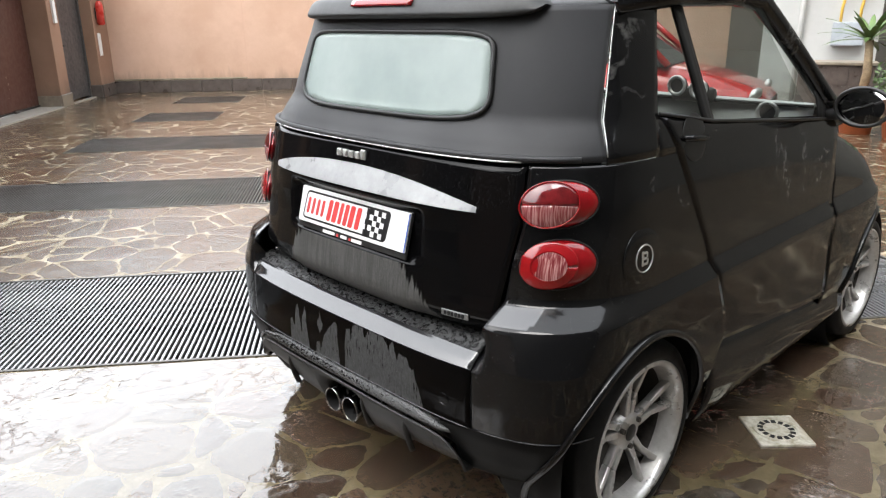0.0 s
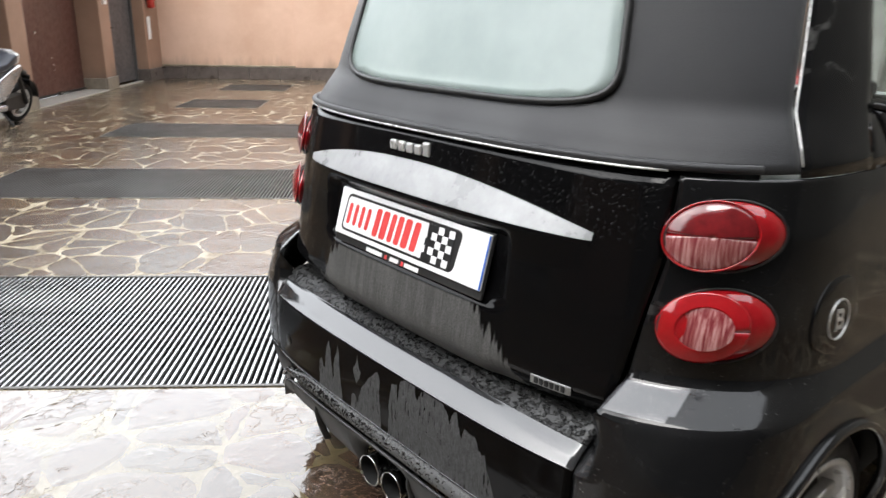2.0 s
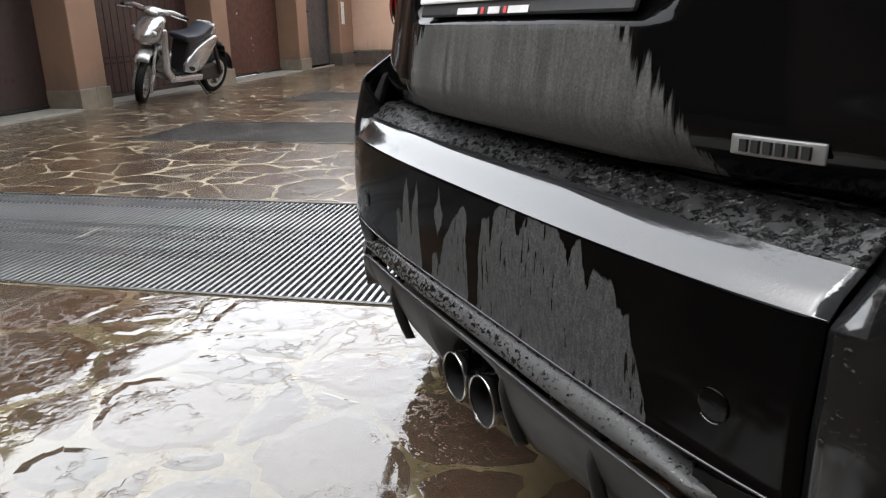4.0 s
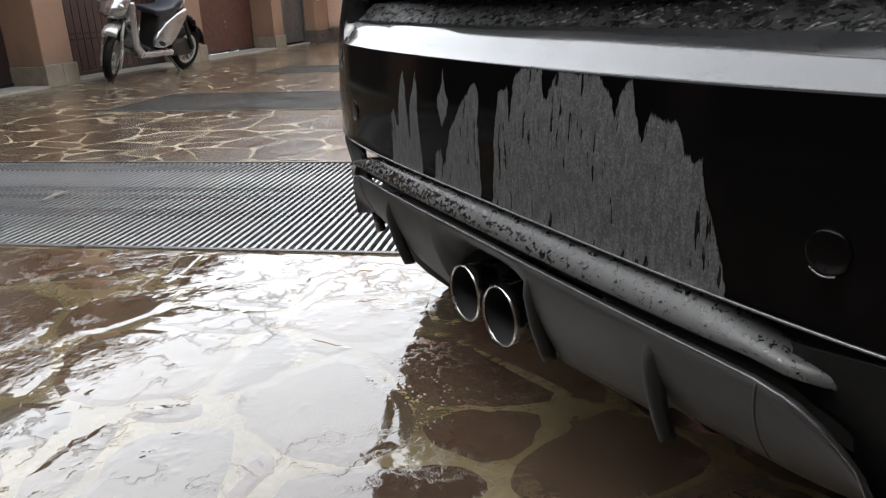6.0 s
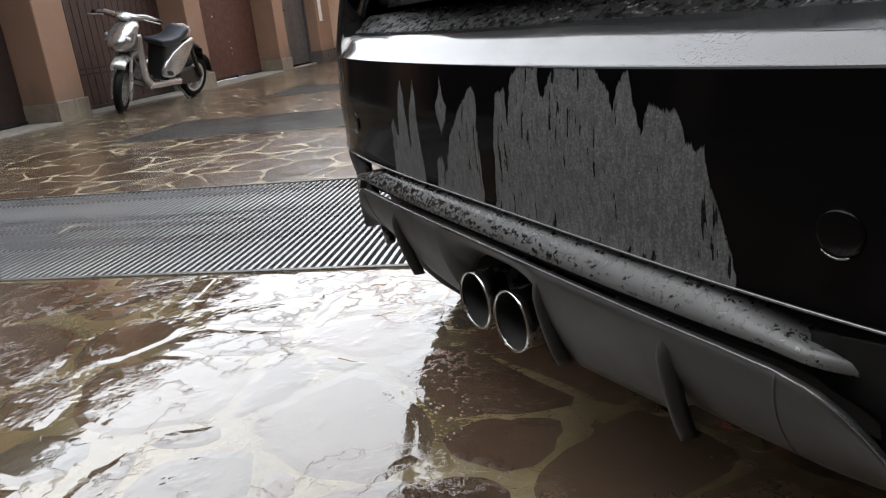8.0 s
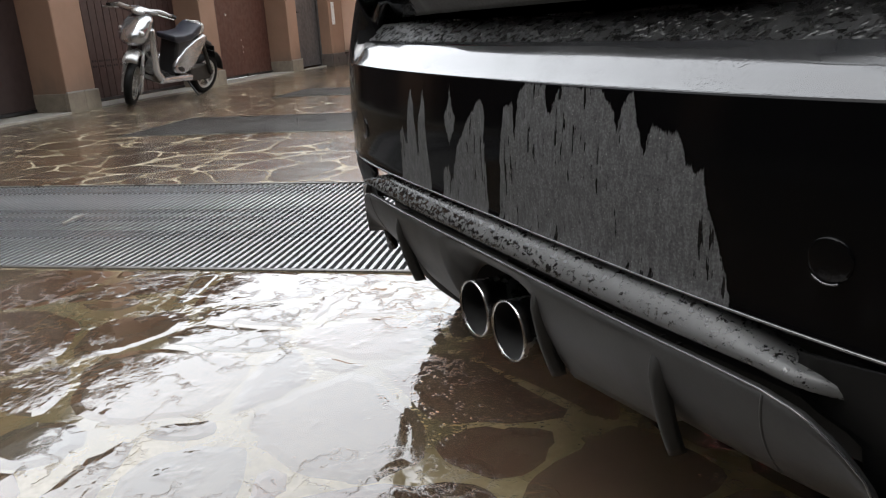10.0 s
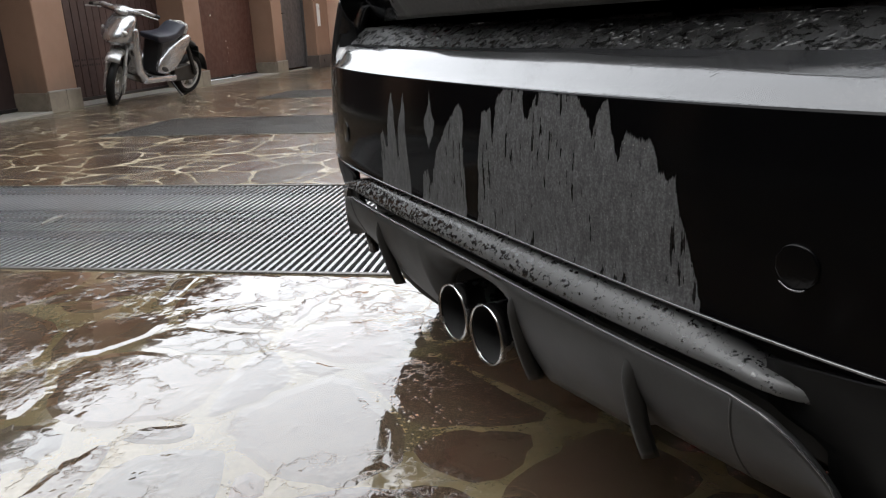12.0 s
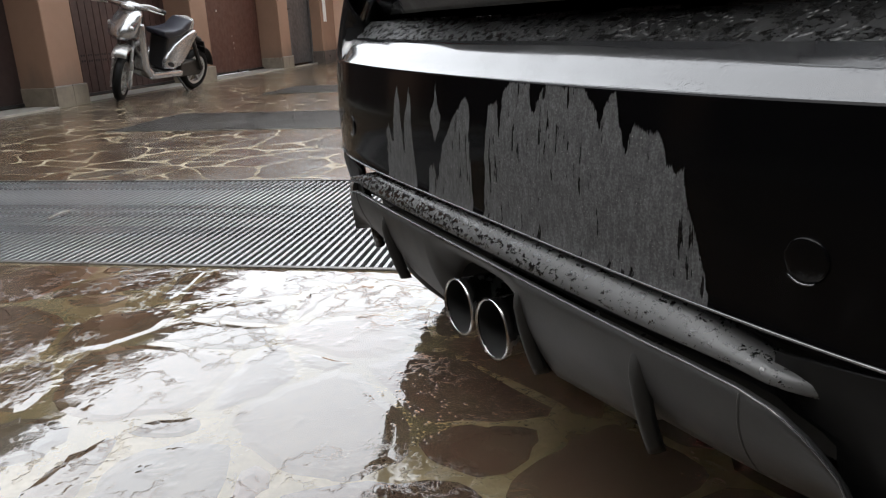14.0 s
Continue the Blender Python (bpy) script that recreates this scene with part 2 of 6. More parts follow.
def wet_mortar():
    k = Nodes("wet_mortar")
    k.co = k.n.new("ShaderNodeNewGeometry").outputs["Position"]
    a = k.noise(3, 6, 0.7)
    dry = pooled(k)
    # Mortar is darker near the car's tail, paler farther out.
    soaked = k.ramp(a, (0.3, (0.07, 0.054, 0.029)), (0.52, (0.13, 0.103, 0.058)), (0.72, (0.22, 0.18, 0.112)))
    damp = k.ramp(a, (0.3, (0.085, 0.066, 0.04)), (0.48, (0.2, 0.162, 0.105)), (0.7, (0.46, 0.4, 0.3)))
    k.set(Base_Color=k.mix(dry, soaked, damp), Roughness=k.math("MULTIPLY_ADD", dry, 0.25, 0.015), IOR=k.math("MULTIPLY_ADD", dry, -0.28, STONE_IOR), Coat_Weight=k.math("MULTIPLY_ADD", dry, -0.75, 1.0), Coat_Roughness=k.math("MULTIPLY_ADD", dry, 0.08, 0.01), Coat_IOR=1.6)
    rough = relief(k, dry)
    k.bump(rough, 1.0, 0.001)
    k.bump(rough, 1.0, 0.001, "Coat Normal")
    return k.m


def plaster(name, low, high, stain):
    """Painted render, washed out in soft patches, with damp grime near the ground."""
    k = Nodes(name)
    x, y, z = k.axes()
    patch, grain = k.noise(0.8, 6, 0.65), k.noise(160, 3)
    colour = k.mix(k.span(patch, 0.3, 0.7), low, high)
    tide = k.math("ADD", z, k.math("MULTIPLY", k.noise(1.0, 5, 0.7, k.mapped((4, 4, 0.8))), -0.7))
    colour = k.mix(k.math("MULTIPLY", k.span(tide, 0.12, -0.25), 0.6), colour, stain)
    k.set(Base_Color=colour, Roughness=0.8)
    k.bump(grain, 0.25, 0.002)
    return k.m


def door_paint(name, a, b, ribs=0.0, turn=0.0):
    k = Nodes(name)
    n = k.noise(2.5, 5, 0.65, k.mapped((1, 1, 0.4)))
    k.set(Base_Color=k.ramp(n, (0.3, a), (0.7, b)), Roughness=k.span(k.noise(14, 3), 0.3, 0.7, 0.35, 0.55))
    k.bump(k.noise(60, 3), 0.08, 0.002)
    return k.m


M_paint = paint_black("black_car_paint", 0.22)
M_bumper, M_lid = paint_bumper(), paint_lid()
M_trim = surface("black_plastic", (0.008, 0.008, 0.008), (0.02, 0.02, 0.02), (0.35, 0.5))
# Near-black: carries the shade of hollows and gaps in its colour.
M_void = surface("black_and_cavity_shade", (0.003, 0.003, 0.003), (0.006, 0.006, 0.006), (0.8, 0.9), bump=0)
M_diff = surface("grey_bumper_plastic", (0.0085, 0.0087, 0.0086), (0.0165, 0.0167, 0.0165), (0.42, 0.6), scale=5, grain=300, bump=0.2, dist=0.0008)


def wet_lip():
    """Grey plastic under a sheet of rain that has run together in dark blots."""
    k = Nodes("wet_grey_plastic")
    x, y, z = k.axes()
    wet = k.math("ADD", k.noise(1.0, 5, 0.75, k.mapped((120, 120, 160))), k.math("ADD", k.span(x, -0.45, 0.42, 0.085, -0.025), k.span(z, 0.391, 0.383, 0.0, 0.05)))
    blot = k.span(wet, 0.525, 0.56)
    k.set(Base_Color=k.mix(blot, k.mix(k.noise(40, 4), (0.028, 0.0282, 0.0282), (0.056, 0.0563, 0.056)), (0.004, 0.004, 0.004)), Roughness=k.math("MULTIPLY_ADD", blot, -0.36, 0.5), IOR=1.6)
    k.bump(k.math("ADD", k.math("MULTIPLY", k.noise(330, 2), 0.12), k.math("MULTIPLY", blot, 0.4)), 0.4, 0.0012)
    return k.m


def wet_ledge(name, tone, gloss, ior=1.6):
    """Black plastic under a haze of fine rain, its base lifted by tone."""
    k = Nodes(name)
    haze = k.noise(9, 5, 0.7)
    drops = k.span(k.voronoi(340, "SMOOTH_F1"), 0.45, 0.1)
    k.set(Base_Color=k.ramp(haze, (0.3, tuple(0.6 * c for c in tone)), (0.7, tone)), Roughness=k.span(haze, 0.3, 0.7, *gloss), IOR=ior)
    k.bump(k.math("MULTIPLY", drops, k.span(k.noise(24, 3), 0.38, 0.6)), 0.2, 0.001)
    return k.m


# Base lifted above black, adding the sky's sheen to the rain haze.
M_ledge = wet_ledge("rain_and_sky_sheen_ledge", (0.028, 0.0285, 0.03), (0.07, 0.15), 1.6)
M_ledge.node_tree.nodes["Principled BSDF"].inputs["Coat Weight"].default_value = 1.0
M_ledge.node_tree.nodes["Principled BSDF"].inputs["Coat Roughness"].default_value = 0.08


def tread():
    """Grained plastic under rain that stands in blots and beads."""
    k = Nodes("textured_black_tread")
    beads = k.math("MULTIPLY", k.span(k.voronoi(150, "SMOOTH_F1"), 0.45, 0.12), k.span(k.noise(30, 3), 0.42, 0.56))
    blot = k.span(k.noise(1.0, 5, 0.7, k.mapped((75, 100, 100))), 0.5, 0.55)
    k.set(Base_Color=k.ramp(k.noise(60, 4), (0.35, (0.004, 0.004, 0.004)), (0.65, (0.013, 0.013, 0.0129))), Roughness=k.math("MULTIPLY_ADD", blot, -0.3, 0.42), IOR=k.math("MULTIPLY_ADD", blot, -0.22, 1.5))
    k.bump(k.math("ADD", k.math("MULTIPLY", k.noise(300, 2), 0.15), k.math("ADD", k.math("MULTIPLY", beads, 1.0), k.math("MULTIPLY", blot, 0.5))), 0.8, 0.003)
    return k.m


M_tread = tread()
M_crescent = wet_ledge("rain_hazed_silver_trim", (0.36, 0.365, 0.372), (0.24, 0.38))
M_lip = wet_lip()
M_cloth = surface("black_soft_top_canvas", (0.0065, 0.0067, 0.0082), (0.012, 0.0123, 0.0148), (0.5, 0.68), scale=4, grain=420, bump=0.35, dist=0.001, Sheen_Weight=0.15)
M_rubber = surface("tyre_rubber", (0.007, 0.007, 0.007), (0.014, 0.014, 0.0135), (0.45, 0.65), scale=12, bump=0.2, IOR=1.25)
M_alloy = surface("silver_alloy", (0.5, 0.49, 0.47), (0.68, 0.67, 0.65), (0.25, 0.4), 0.5, scale=14, bump=0.05)
M_badge = surface("silver_badge", (0.5, 0.5, 0.49), (0.68, 0.68, 0.67), (0.2, 0.35), 0.6, bump=0)
M_badge_dull = surface("dull_silver_badge", (0.17, 0.17, 0.168), (0.26, 0.26, 0.255), (0.3, 0.45), 0.4, bump=0)
# Darker, duller copy of the paint that keeps reflected ground off the corner.
M_under = surface("matt_dark_lower_paint", (0.0025, 0.0025, 0.0026), (0.006, 0.0059, 0.0056), (0.35, 0.55), scale=8, bump=0.1, IOR=1.2)
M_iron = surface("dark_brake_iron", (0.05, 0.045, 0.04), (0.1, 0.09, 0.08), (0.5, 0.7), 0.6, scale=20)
M_red = surface("red_lamp_lens", (0.22, 0.0035, 0.006), (0.3, 0.006, 0.009), (0.06, 0.12), scale=3, bump=0, Coat_Weight=0.6, Coat_Roughness=0.03)


def ribbed_lens():
    """A pale rose lens with fine upright ribs."""
    k = Nodes("ribbed_lamp_lens")
    ribs = k.noise(1.0, 2, 0.5, k.mapped((330, 120, 9)))
    k.set(Base_Color=k.ramp(ribs, (0.36, (0.16, 0.02, 0.025)), (0.5, (0.24, 0.07, 0.07)), (0.64, (0.44, 0.22, 0.21))), Roughness=0.1, Coat_Weight=0.6)
    k.bump(ribs, 0.4, 0.002)
    return k.m


M_rose = ribbed_lens()
M_darkred = surface("dark_red_lens", (0.08, 0.004, 0.005), (0.15, 0.008, 0.01), (0.06, 0.12), scale=30, bump=0.2, Coat_Weight=0.6)
M_white = surface("white_plate", (0.74, 0.74, 0.74), (0.82, 0.82, 0.82), (0.25, 0.4), scale=8, bump=0)
M_ink_red = surface("red_print", (0.56, 0.045, 0.045), (0.66, 0.07, 0.065), (0.3, 0.4), bump=0)
M_ink_black = surface("black_print", (0.012, 0.012, 0.013), (0.02, 0.02, 0.02), (0.3, 0.4), bump=0)
M_ink_blue = surface("blue_print", (0.02, 0.09, 0.4), (0.03, 0.12, 0.5), (0.3, 0.4), bump=0)


def glass(name, tint):
    """A thin clear pane: straight through, with gloss by the angle."""
    k = Nodes(name)
    clear, gloss, both, by = (k.n.new("ShaderNode" + n) for n in ("BsdfTransparent", "BsdfGlossy", "MixShader", "LayerWeight"))
    clear.inputs[0].default_value = (*tint, 1)
    gloss.inputs["Roughness"].default_value = 0.02
    by.inputs[0].default_value = 0.5
    edge = k.math("MULTIPLY_ADD", k.math("POWER", by.outputs["Facing"], 4.0), 0.8, 0.05)
    for a, b in ((edge, both.inputs[0]), (clear.outputs[0], both.inputs[1]), (gloss.outputs[0], both.inputs[2]), (both.outputs[0], k.n["Material Output"].inputs[0])):
        k.l.new(a, b)
    return k.m


def fogged_glass():
    k = Nodes("fogged_rear_glass")
    f = k.noise(4, 4)
    k.set(Base_Color=k.ramp(f, (0.3, (0.25, 0.305, 0.292)), (0.7, (0.34, 0.395, 0.38))), Roughness=k.span(f, 0.3, 0.7, 0.3, 0.42))
    return k.m


M_glass = glass("side_glass", (0.66, 0.69, 0.67))
M_fog = fogged_glass()
M_grey = surface("light_grey_dash", (0.42, 0.44, 0.43), (0.55, 0.57, 0.56), (0.4, 0.6), bump=0.05)
M_mirror = surface("mirror_glass", (0.7, 0.7, 0.7), (0.75, 0.75, 0.75), (0.02, 0.04), 1.0, bump=0)

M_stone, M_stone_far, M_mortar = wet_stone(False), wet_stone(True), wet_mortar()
M_steel = surface("galvanised_grate_bar", (0.26, 0.265, 0.27), (0.42, 0.425, 0.43), (0.2, 0.36), 0.65, scale=3, grain=60, bump=0.1)
# Darker, warmer steel for the grates beyond the first.
M_steel_far = surface("far_grate_bar", (0.045, 0.042, 0.039), (0.085, 0.08, 0.074), (0.28, 0.45), 0.15, scale=3, grain=60, bump=0.1, IOR=1.5)
M_frame = surface("wet_steel_frame", (0.07, 0.065, 0.06), (0.13, 0.125, 0.115), (0.2, 0.45), 0.3, scale=5)
# Near-black stands for the shade down in the shafts.
M_pit = surface("grate_pit_shade", (0.006, 0.006, 0.006), (0.012, 0.012, 0.012), (0.7, 0.9), bump=0)
M_peach = plaster("peach_render", (0.54, 0.345, 0.243), (0.64, 0.43, 0.32), (0.22, 0.17, 0.12))
M_pillar = plaster("terracotta_pillar_render", (0.25, 0.145, 0.093), (0.32, 0.19, 0.127), (0.15, 0.11, 0.083))
M_ledgestone = surface("mossy_mortar", (0.12, 0.1, 0.06), (0.3, 0.25, 0.18), (0.5, 0.7), scale=5, grain=60, bump=0.5)
M_plinth = surface("pale_stone_plinth", (0.17, 0.14, 0.105), (0.27, 0.23, 0.175), (0.45, 0.65), scale=9, grain=120, bump=0.3)
M_darkplinth = surface("wet_dark_stone_plinth", (0.07, 0.055, 0.048), (0.14, 0.115, 0.1), (0.25, 0.5), scale=6, grain=110, bump=0.3)
M_sill = surface("concrete_sill", (0.2, 0.185, 0.16), (0.34, 0.32, 0.285), (0.35, 0.6), scale=4, grain=90, bump=0.3)
M_door_brown = door_paint("brown_garage_paint", (0.026, 0.0118, 0.0102), (0.044, 0.0195, 0.0165))
M_door_dark = door_paint("dark_brown_garage_paint", (0.022, 0.014, 0.0128), (0.038, 0.0235, 0.0215))
M_door_rust = door_paint("rust_red_garage_paint", (0.058, 0.022, 0.016), (0.088, 0.032, 0.022))
M_door_grey = door_paint("grey_steel_door_paint", (0.05, 0.046, 0.046), (0.085, 0.08, 0.078))
M_dim = plaster("dark_brown_render", (0.028, 0.027, 0.025), (0.042, 0.04, 0.037), (0.028, 0.027, 0.024))
M_oppo = plaster("brown_render", (0.075, 0.071, 0.06), (0.105, 0.1, 0.085), (0.06, 0.058, 0.05))
M_roof = surface("roof_felt", (0.08, 0.08, 0.08), (0.14, 0.14, 0.14), (0.6, 0.8))


# ---- building helpers ----
UDIR = Vector((math.cos(radians(143)), math.sin(radians(143)), 0))
VDIR = Vector((math.cos(radians(53)), math.sin(radians(53)), 0))


def yard(u, v, z=0.0):
    """A place in the courtyard: u along the garages, v away from them."""
    return UDIR * u + VDIR * v + Vector((0, 0, z))


def thing(name, at=(0, 0, 0), label="", category="", group="", kind=""):
    ob = new(name)
    ob.location = at
    ob.empty_display_size = 0.1
    return tagged(ob, label, category, group, kind)


def solid(name, bm, material, smooth=False):
    """One mesh object out of a bmesh in world coordinates."""
    bmesh.ops.recalc_face_normals(bm, faces=bm.faces)
    me = bpy.data.meshes.new(name)
    bm.to_mesh(me)
    bm.free()
    me.materials.append(material)
    if smooth:
        me.shade_smooth()
    return new(name, me)


def part(name, bm, material, parent, label="", smooth=False, thick=0.0, bevel=0.0):
    ob = solid(name, bm, material, smooth)
    ob.parent = parent
    ob.matrix_parent_inverse = parent.matrix_basis.inverted() if parent.parent is None else Matrix()
    if label:
        ob["label"] = label
    if thick:
        mod = ob.modifiers.new("thickness", "SOLIDIFY")
        mod.thickness, mod.offset = thick, -1
    if bevel:
        mod = ob.modifiers.new("edges", "BEVEL")
        mod.width, mod.segments, mod.limit_method = bevel, 2, "ANGLE"
    return ob


def structure(name, bm, material, label="", category="", bevel=0.0):
    ob = solid(name, bm, material)
    if bevel:
        mod = ob.modifiers.new("edges", "BEVEL")
        mod.width, mod.segments, mod.limit_method = bevel, 2, "ANGLE"
    return tagged(ob, label, category, "", "structure")


def hexa(bm, corners):
    """Eight corners: four below, four above, in the same order round."""
    v = [bm.verts.new(c) for c in corners]
    for f in ((3, 2, 1, 0), (4, 5, 6, 7), (0, 1, 5, 4), (1, 2, 6, 5), (2, 3, 7, 6), (3, 0, 4, 7)):
        bm.faces.new([v[i] for i in f])
    return bm


def box_uv(u0, u1, v0, v1, z0, z1, bm=None):
    bm = bm or bmesh.new()
    ring = ((u0, v0), (u1, v0), (u1, v1), (u0, v1))
    return hexa(bm, [yard(u, v, z) for z in (z0, z1) for u, v in ring])


def box(x0, x1, y0, y1, z0, z1, bm=None):
    bm = bm or bmesh.new()
    ring = ((x0, y0), (x1, y0), (x1, y1), (x0, y1))
    return hexa(bm, [Vector((x, y, z)) for z in (z0, z1) for x, y in ring])


def sheet(place, nu, nv, bm=None, keep=None):
    """A grid of nu by nv faces over place(s, t), s and t from 0 to 1."""
    bm = bm or bmesh.new()
    g = [[bm.verts.new(place(i / nu, j / nv)) for j in range(nv + 1)] for i in range(nu + 1)]
    for i in range(nu):
        for j in range(nv):
            if keep is None or keep((i + 0.5) / nu, (j + 0.5) / nv):
                bm.faces.new((g[i][j], g[i + 1][j], g[i + 1][j + 1], g[i][j + 1]))
    loose = [v for v in bm.verts if not v.link_faces]
    bmesh.ops.delete(bm, geom=loose, context="VERTS")
    return bm


def lathe(profile, n=32, axis="X", at=(0, 0, 0), bm=None):
    """Turns a profile of (along, radius) round an axis."""
    bm = bm or bmesh.new()
    rings = []
    for a, r in profile:
        ring = []
        for k in range(n):
            c, s = r * math.cos(2 * math.pi * k / n), r * math.sin(2 * math.pi * k / n)
            p = {"X": (a, c, s), "Y": (c, a, s), "Z": (c, s, a)}[axis]
            ring.append(bm.verts.new(Vector(p) + Vector(at)))
        rings.append(ring)
    for p, q in zip(rings, rings[1:]):
        for k in range(n):
            bm.faces.new((p[k], p[(k + 1) % n], q[(k + 1) % n], q[k]))
    return bm


def capped(profile, n=32, axis="X", at=(0, 0, 0), bm=None):
    return lathe([(profile[0][0], 0.0005), *profile, (profile[-1][0], 0.0005)], n, axis, at, bm)


def tube(points, radius, n=8, bm=None, closed=False):
    """A round bar along points; radius may be one number or one a point."""
    bm = bm or bmesh.new()
    pts = [Vector(p) for p in points]
    rad = radius if isinstance(radius, (list, tuple)) else [radius] * len(pts)
    rings, side = [], None
    for i, p in enumerate(pts):
        ahead = (pts[min(i + 1, len(pts) - 1)] - pts[max(i - 1, 0)]).normalized()
        if side is None:
            side = ahead.orthogonal().normalized()
        side = (side - ahead * side.dot(ahead)).normalized()
        up = ahead.cross(side)
        rings.append([bm.verts.new(p + rad[i] * (side * math.cos(2 * math.pi * k / n) + up * math.sin(2 * math.pi * k / n))) for k in range(n)])
    for a, b in zip(rings, rings[1:]):
        for k in range(n):
            bm.faces.new((a[k], a[(k + 1) % n], b[(k + 1) % n], b[k]))
    if closed:
        for k in range(n):
            bm.faces.new((rings[-1][k], rings[-1][(k + 1) % n], rings[0][(k + 1) % n], rings[0][k]))
    else:
        bm.faces.new(rings[0]), bm.faces.new(rings[-1])
    return bm


def prism(outline, depth, place, bm=None):
    """An outline of (a, b) pushed to both sides by depth / 2; place(a, c, b) gives the point."""
    bm = bm or bmesh.new()
    near = [bm.verts.new(place(a, -depth / 2, b)) for a, b in outline]
    far = [bm.verts.new(place(a, depth / 2, b)) for a, b in outline]
    n = len(outline)
    bm.faces.new(near), bm.faces.new(far[::-1])
    for i in range(n):
        bm.faces.new((near[i], near[(i + 1) % n], far[(i + 1) % n], far[i]))
    return bm


def dome(c, ax, ay, az, rings=8, n=24, bm=None):
    """A half ellipsoid on a plane: ax and ay span it, az is its height."""
    bm = bm or bmesh.new()
    c, ax, ay, az = Vector(c), Vector(ax), Vector(ay), Vector(az)
    loops = []
    for r in range(rings):
        a = math.pi / 2 * r / rings
        loops.append([bm.verts.new(c + math.cos(a) * (ax * math.cos(2 * math.pi * k / n) + ay * math.sin(2 * math.pi * k / n)) + az * math.sin(a)) for k in range(n)])
    tip = bm.verts.new(c + az)
    for p, q in zip(loops, loops[1:]):
        for k in range(n):
            bm.faces.new((p[k], p[(k + 1) % n], q[(k + 1) % n], q[k]))
    for k in range(n):
        bm.faces.new((loops[-1][k], loops[-1][(k + 1) % n], tip))
    bm.faces.new(loops[0][::-1])
    return bm


def lerp(pairs, x):
    """A broken line through (x, y) pairs."""
    return float(np.interp(x, [p[0] for p in pairs], [p[1] for p in pairs]))


# ---- courtyard: ground, garages, walls ----
GRATES = [(0.93, 2.13, -4.6, 3.2), (3.80, 4.86, -3.3, 3.2), (6.56, 7.58, -3.32, 2.0), (9.15, 10.2, -3.28, -2.1), (11.6, 12.7, -3.25, -2.08)]

bm = bmesh.new()
us = [-400, -12, 0.93, 2.13, 3.80, 4.86, 6.56, 7.58, 9.15, 10.2, 11.6, 12.7, 14.2, 400]
vs = [-400, -4.6, -3.32, -3.3, -3.28, -3.25, -2.1, -2.08, 2.0, 3.2, 400]
gv = [[bm.verts.new(yard(u, v, -0.0007)) for v in vs] for u in us]
for i in range(len(us) - 1):
    for j in range(len(vs) - 1):
        uc, vc = (us[i] + us[i + 1]) / 2, (vs[j] + vs[j + 1]) / 2
        if not any(a < uc < b and c < vc < d for a, b, c, d in GRATES):
            bm.faces.new((gv[i][j], gv[i + 1][j], gv[i + 1][j + 1], gv[i][j + 1]))
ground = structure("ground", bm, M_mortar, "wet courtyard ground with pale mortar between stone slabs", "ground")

VF, VD, TOP = -5.03, -5.42, 2.72
PILLARS = [(-3.08, -2.64), (-0.24, 0.2), (2.72, 3.16), (5.57, 6.02), (8.42, 8.86), (11.38, 11.83), (13.1, 13.92)]
bm = bmesh.new()
box_uv(-6.3, 14.3, VD - 3.5, VD - 3.3, 0, TOP, bm)
structure("wall_garage_back", bm, M_pillar, "rear wall of the garages", "wall")
bm = box_uv(-6.3, 14.0, VD - 3.3, VF - 0.02, 2.45, TOP - 0.12)
structure("wall_garage_lintel", bm, M_pillar, "terracotta rendered band above the garage doors", "wall", 0.01)
bm = box_uv(-6.3, 14.2, VD - 3.4, VF + 0.25, TOP - 0.12, TOP)
structure("roof_garage", bm, M_roof, "flat garage roof with a shallow eave", "roof", 0.01)

for u0, u1 in PILLARS:
    base = thing("pillar", yard((u0 + u1) / 2, VF - 0.2), "terracotta rendered pillar with a pale stone foot", "pillar", "garage pillars", "structure")
    part("shaft", box_uv(u0, u1, VD - 0.3, VF if u1 < 13 else -4.88, 0.0, 2.45), M_pillar, base, bevel=0.012)
    if u1 < 13:
        for a, b in ((u0 - 0.02, (u0 + u1) / 2 + 0.01), ((u0 + u1) / 2 + 0.014, u1 + 0.02)):
            part("plinth_slab", box_uv(a, b, VF - 0.012, VF + 0.022, 0.0, 0.2), M_plinth, base, "pale stone slab", bevel=0.004)
            # Pale strip added as the highlight on the slab's bevel.
            part("plinth_fillet", box_uv(a + 0.003, b - 0.003, VF + 0.002, VF + 0.024, 0.2005, 0.213), M_sill, base, "pale strip for the highlight on the slab's top edge", bevel=0.004)
        part("plinth_slab", box_uv(u0 - 0.022, u0 + 0.012, VD, VF - 0.016, 0.0, 0.2), M_plinth, base, "pale stone slab", bevel=0.004)


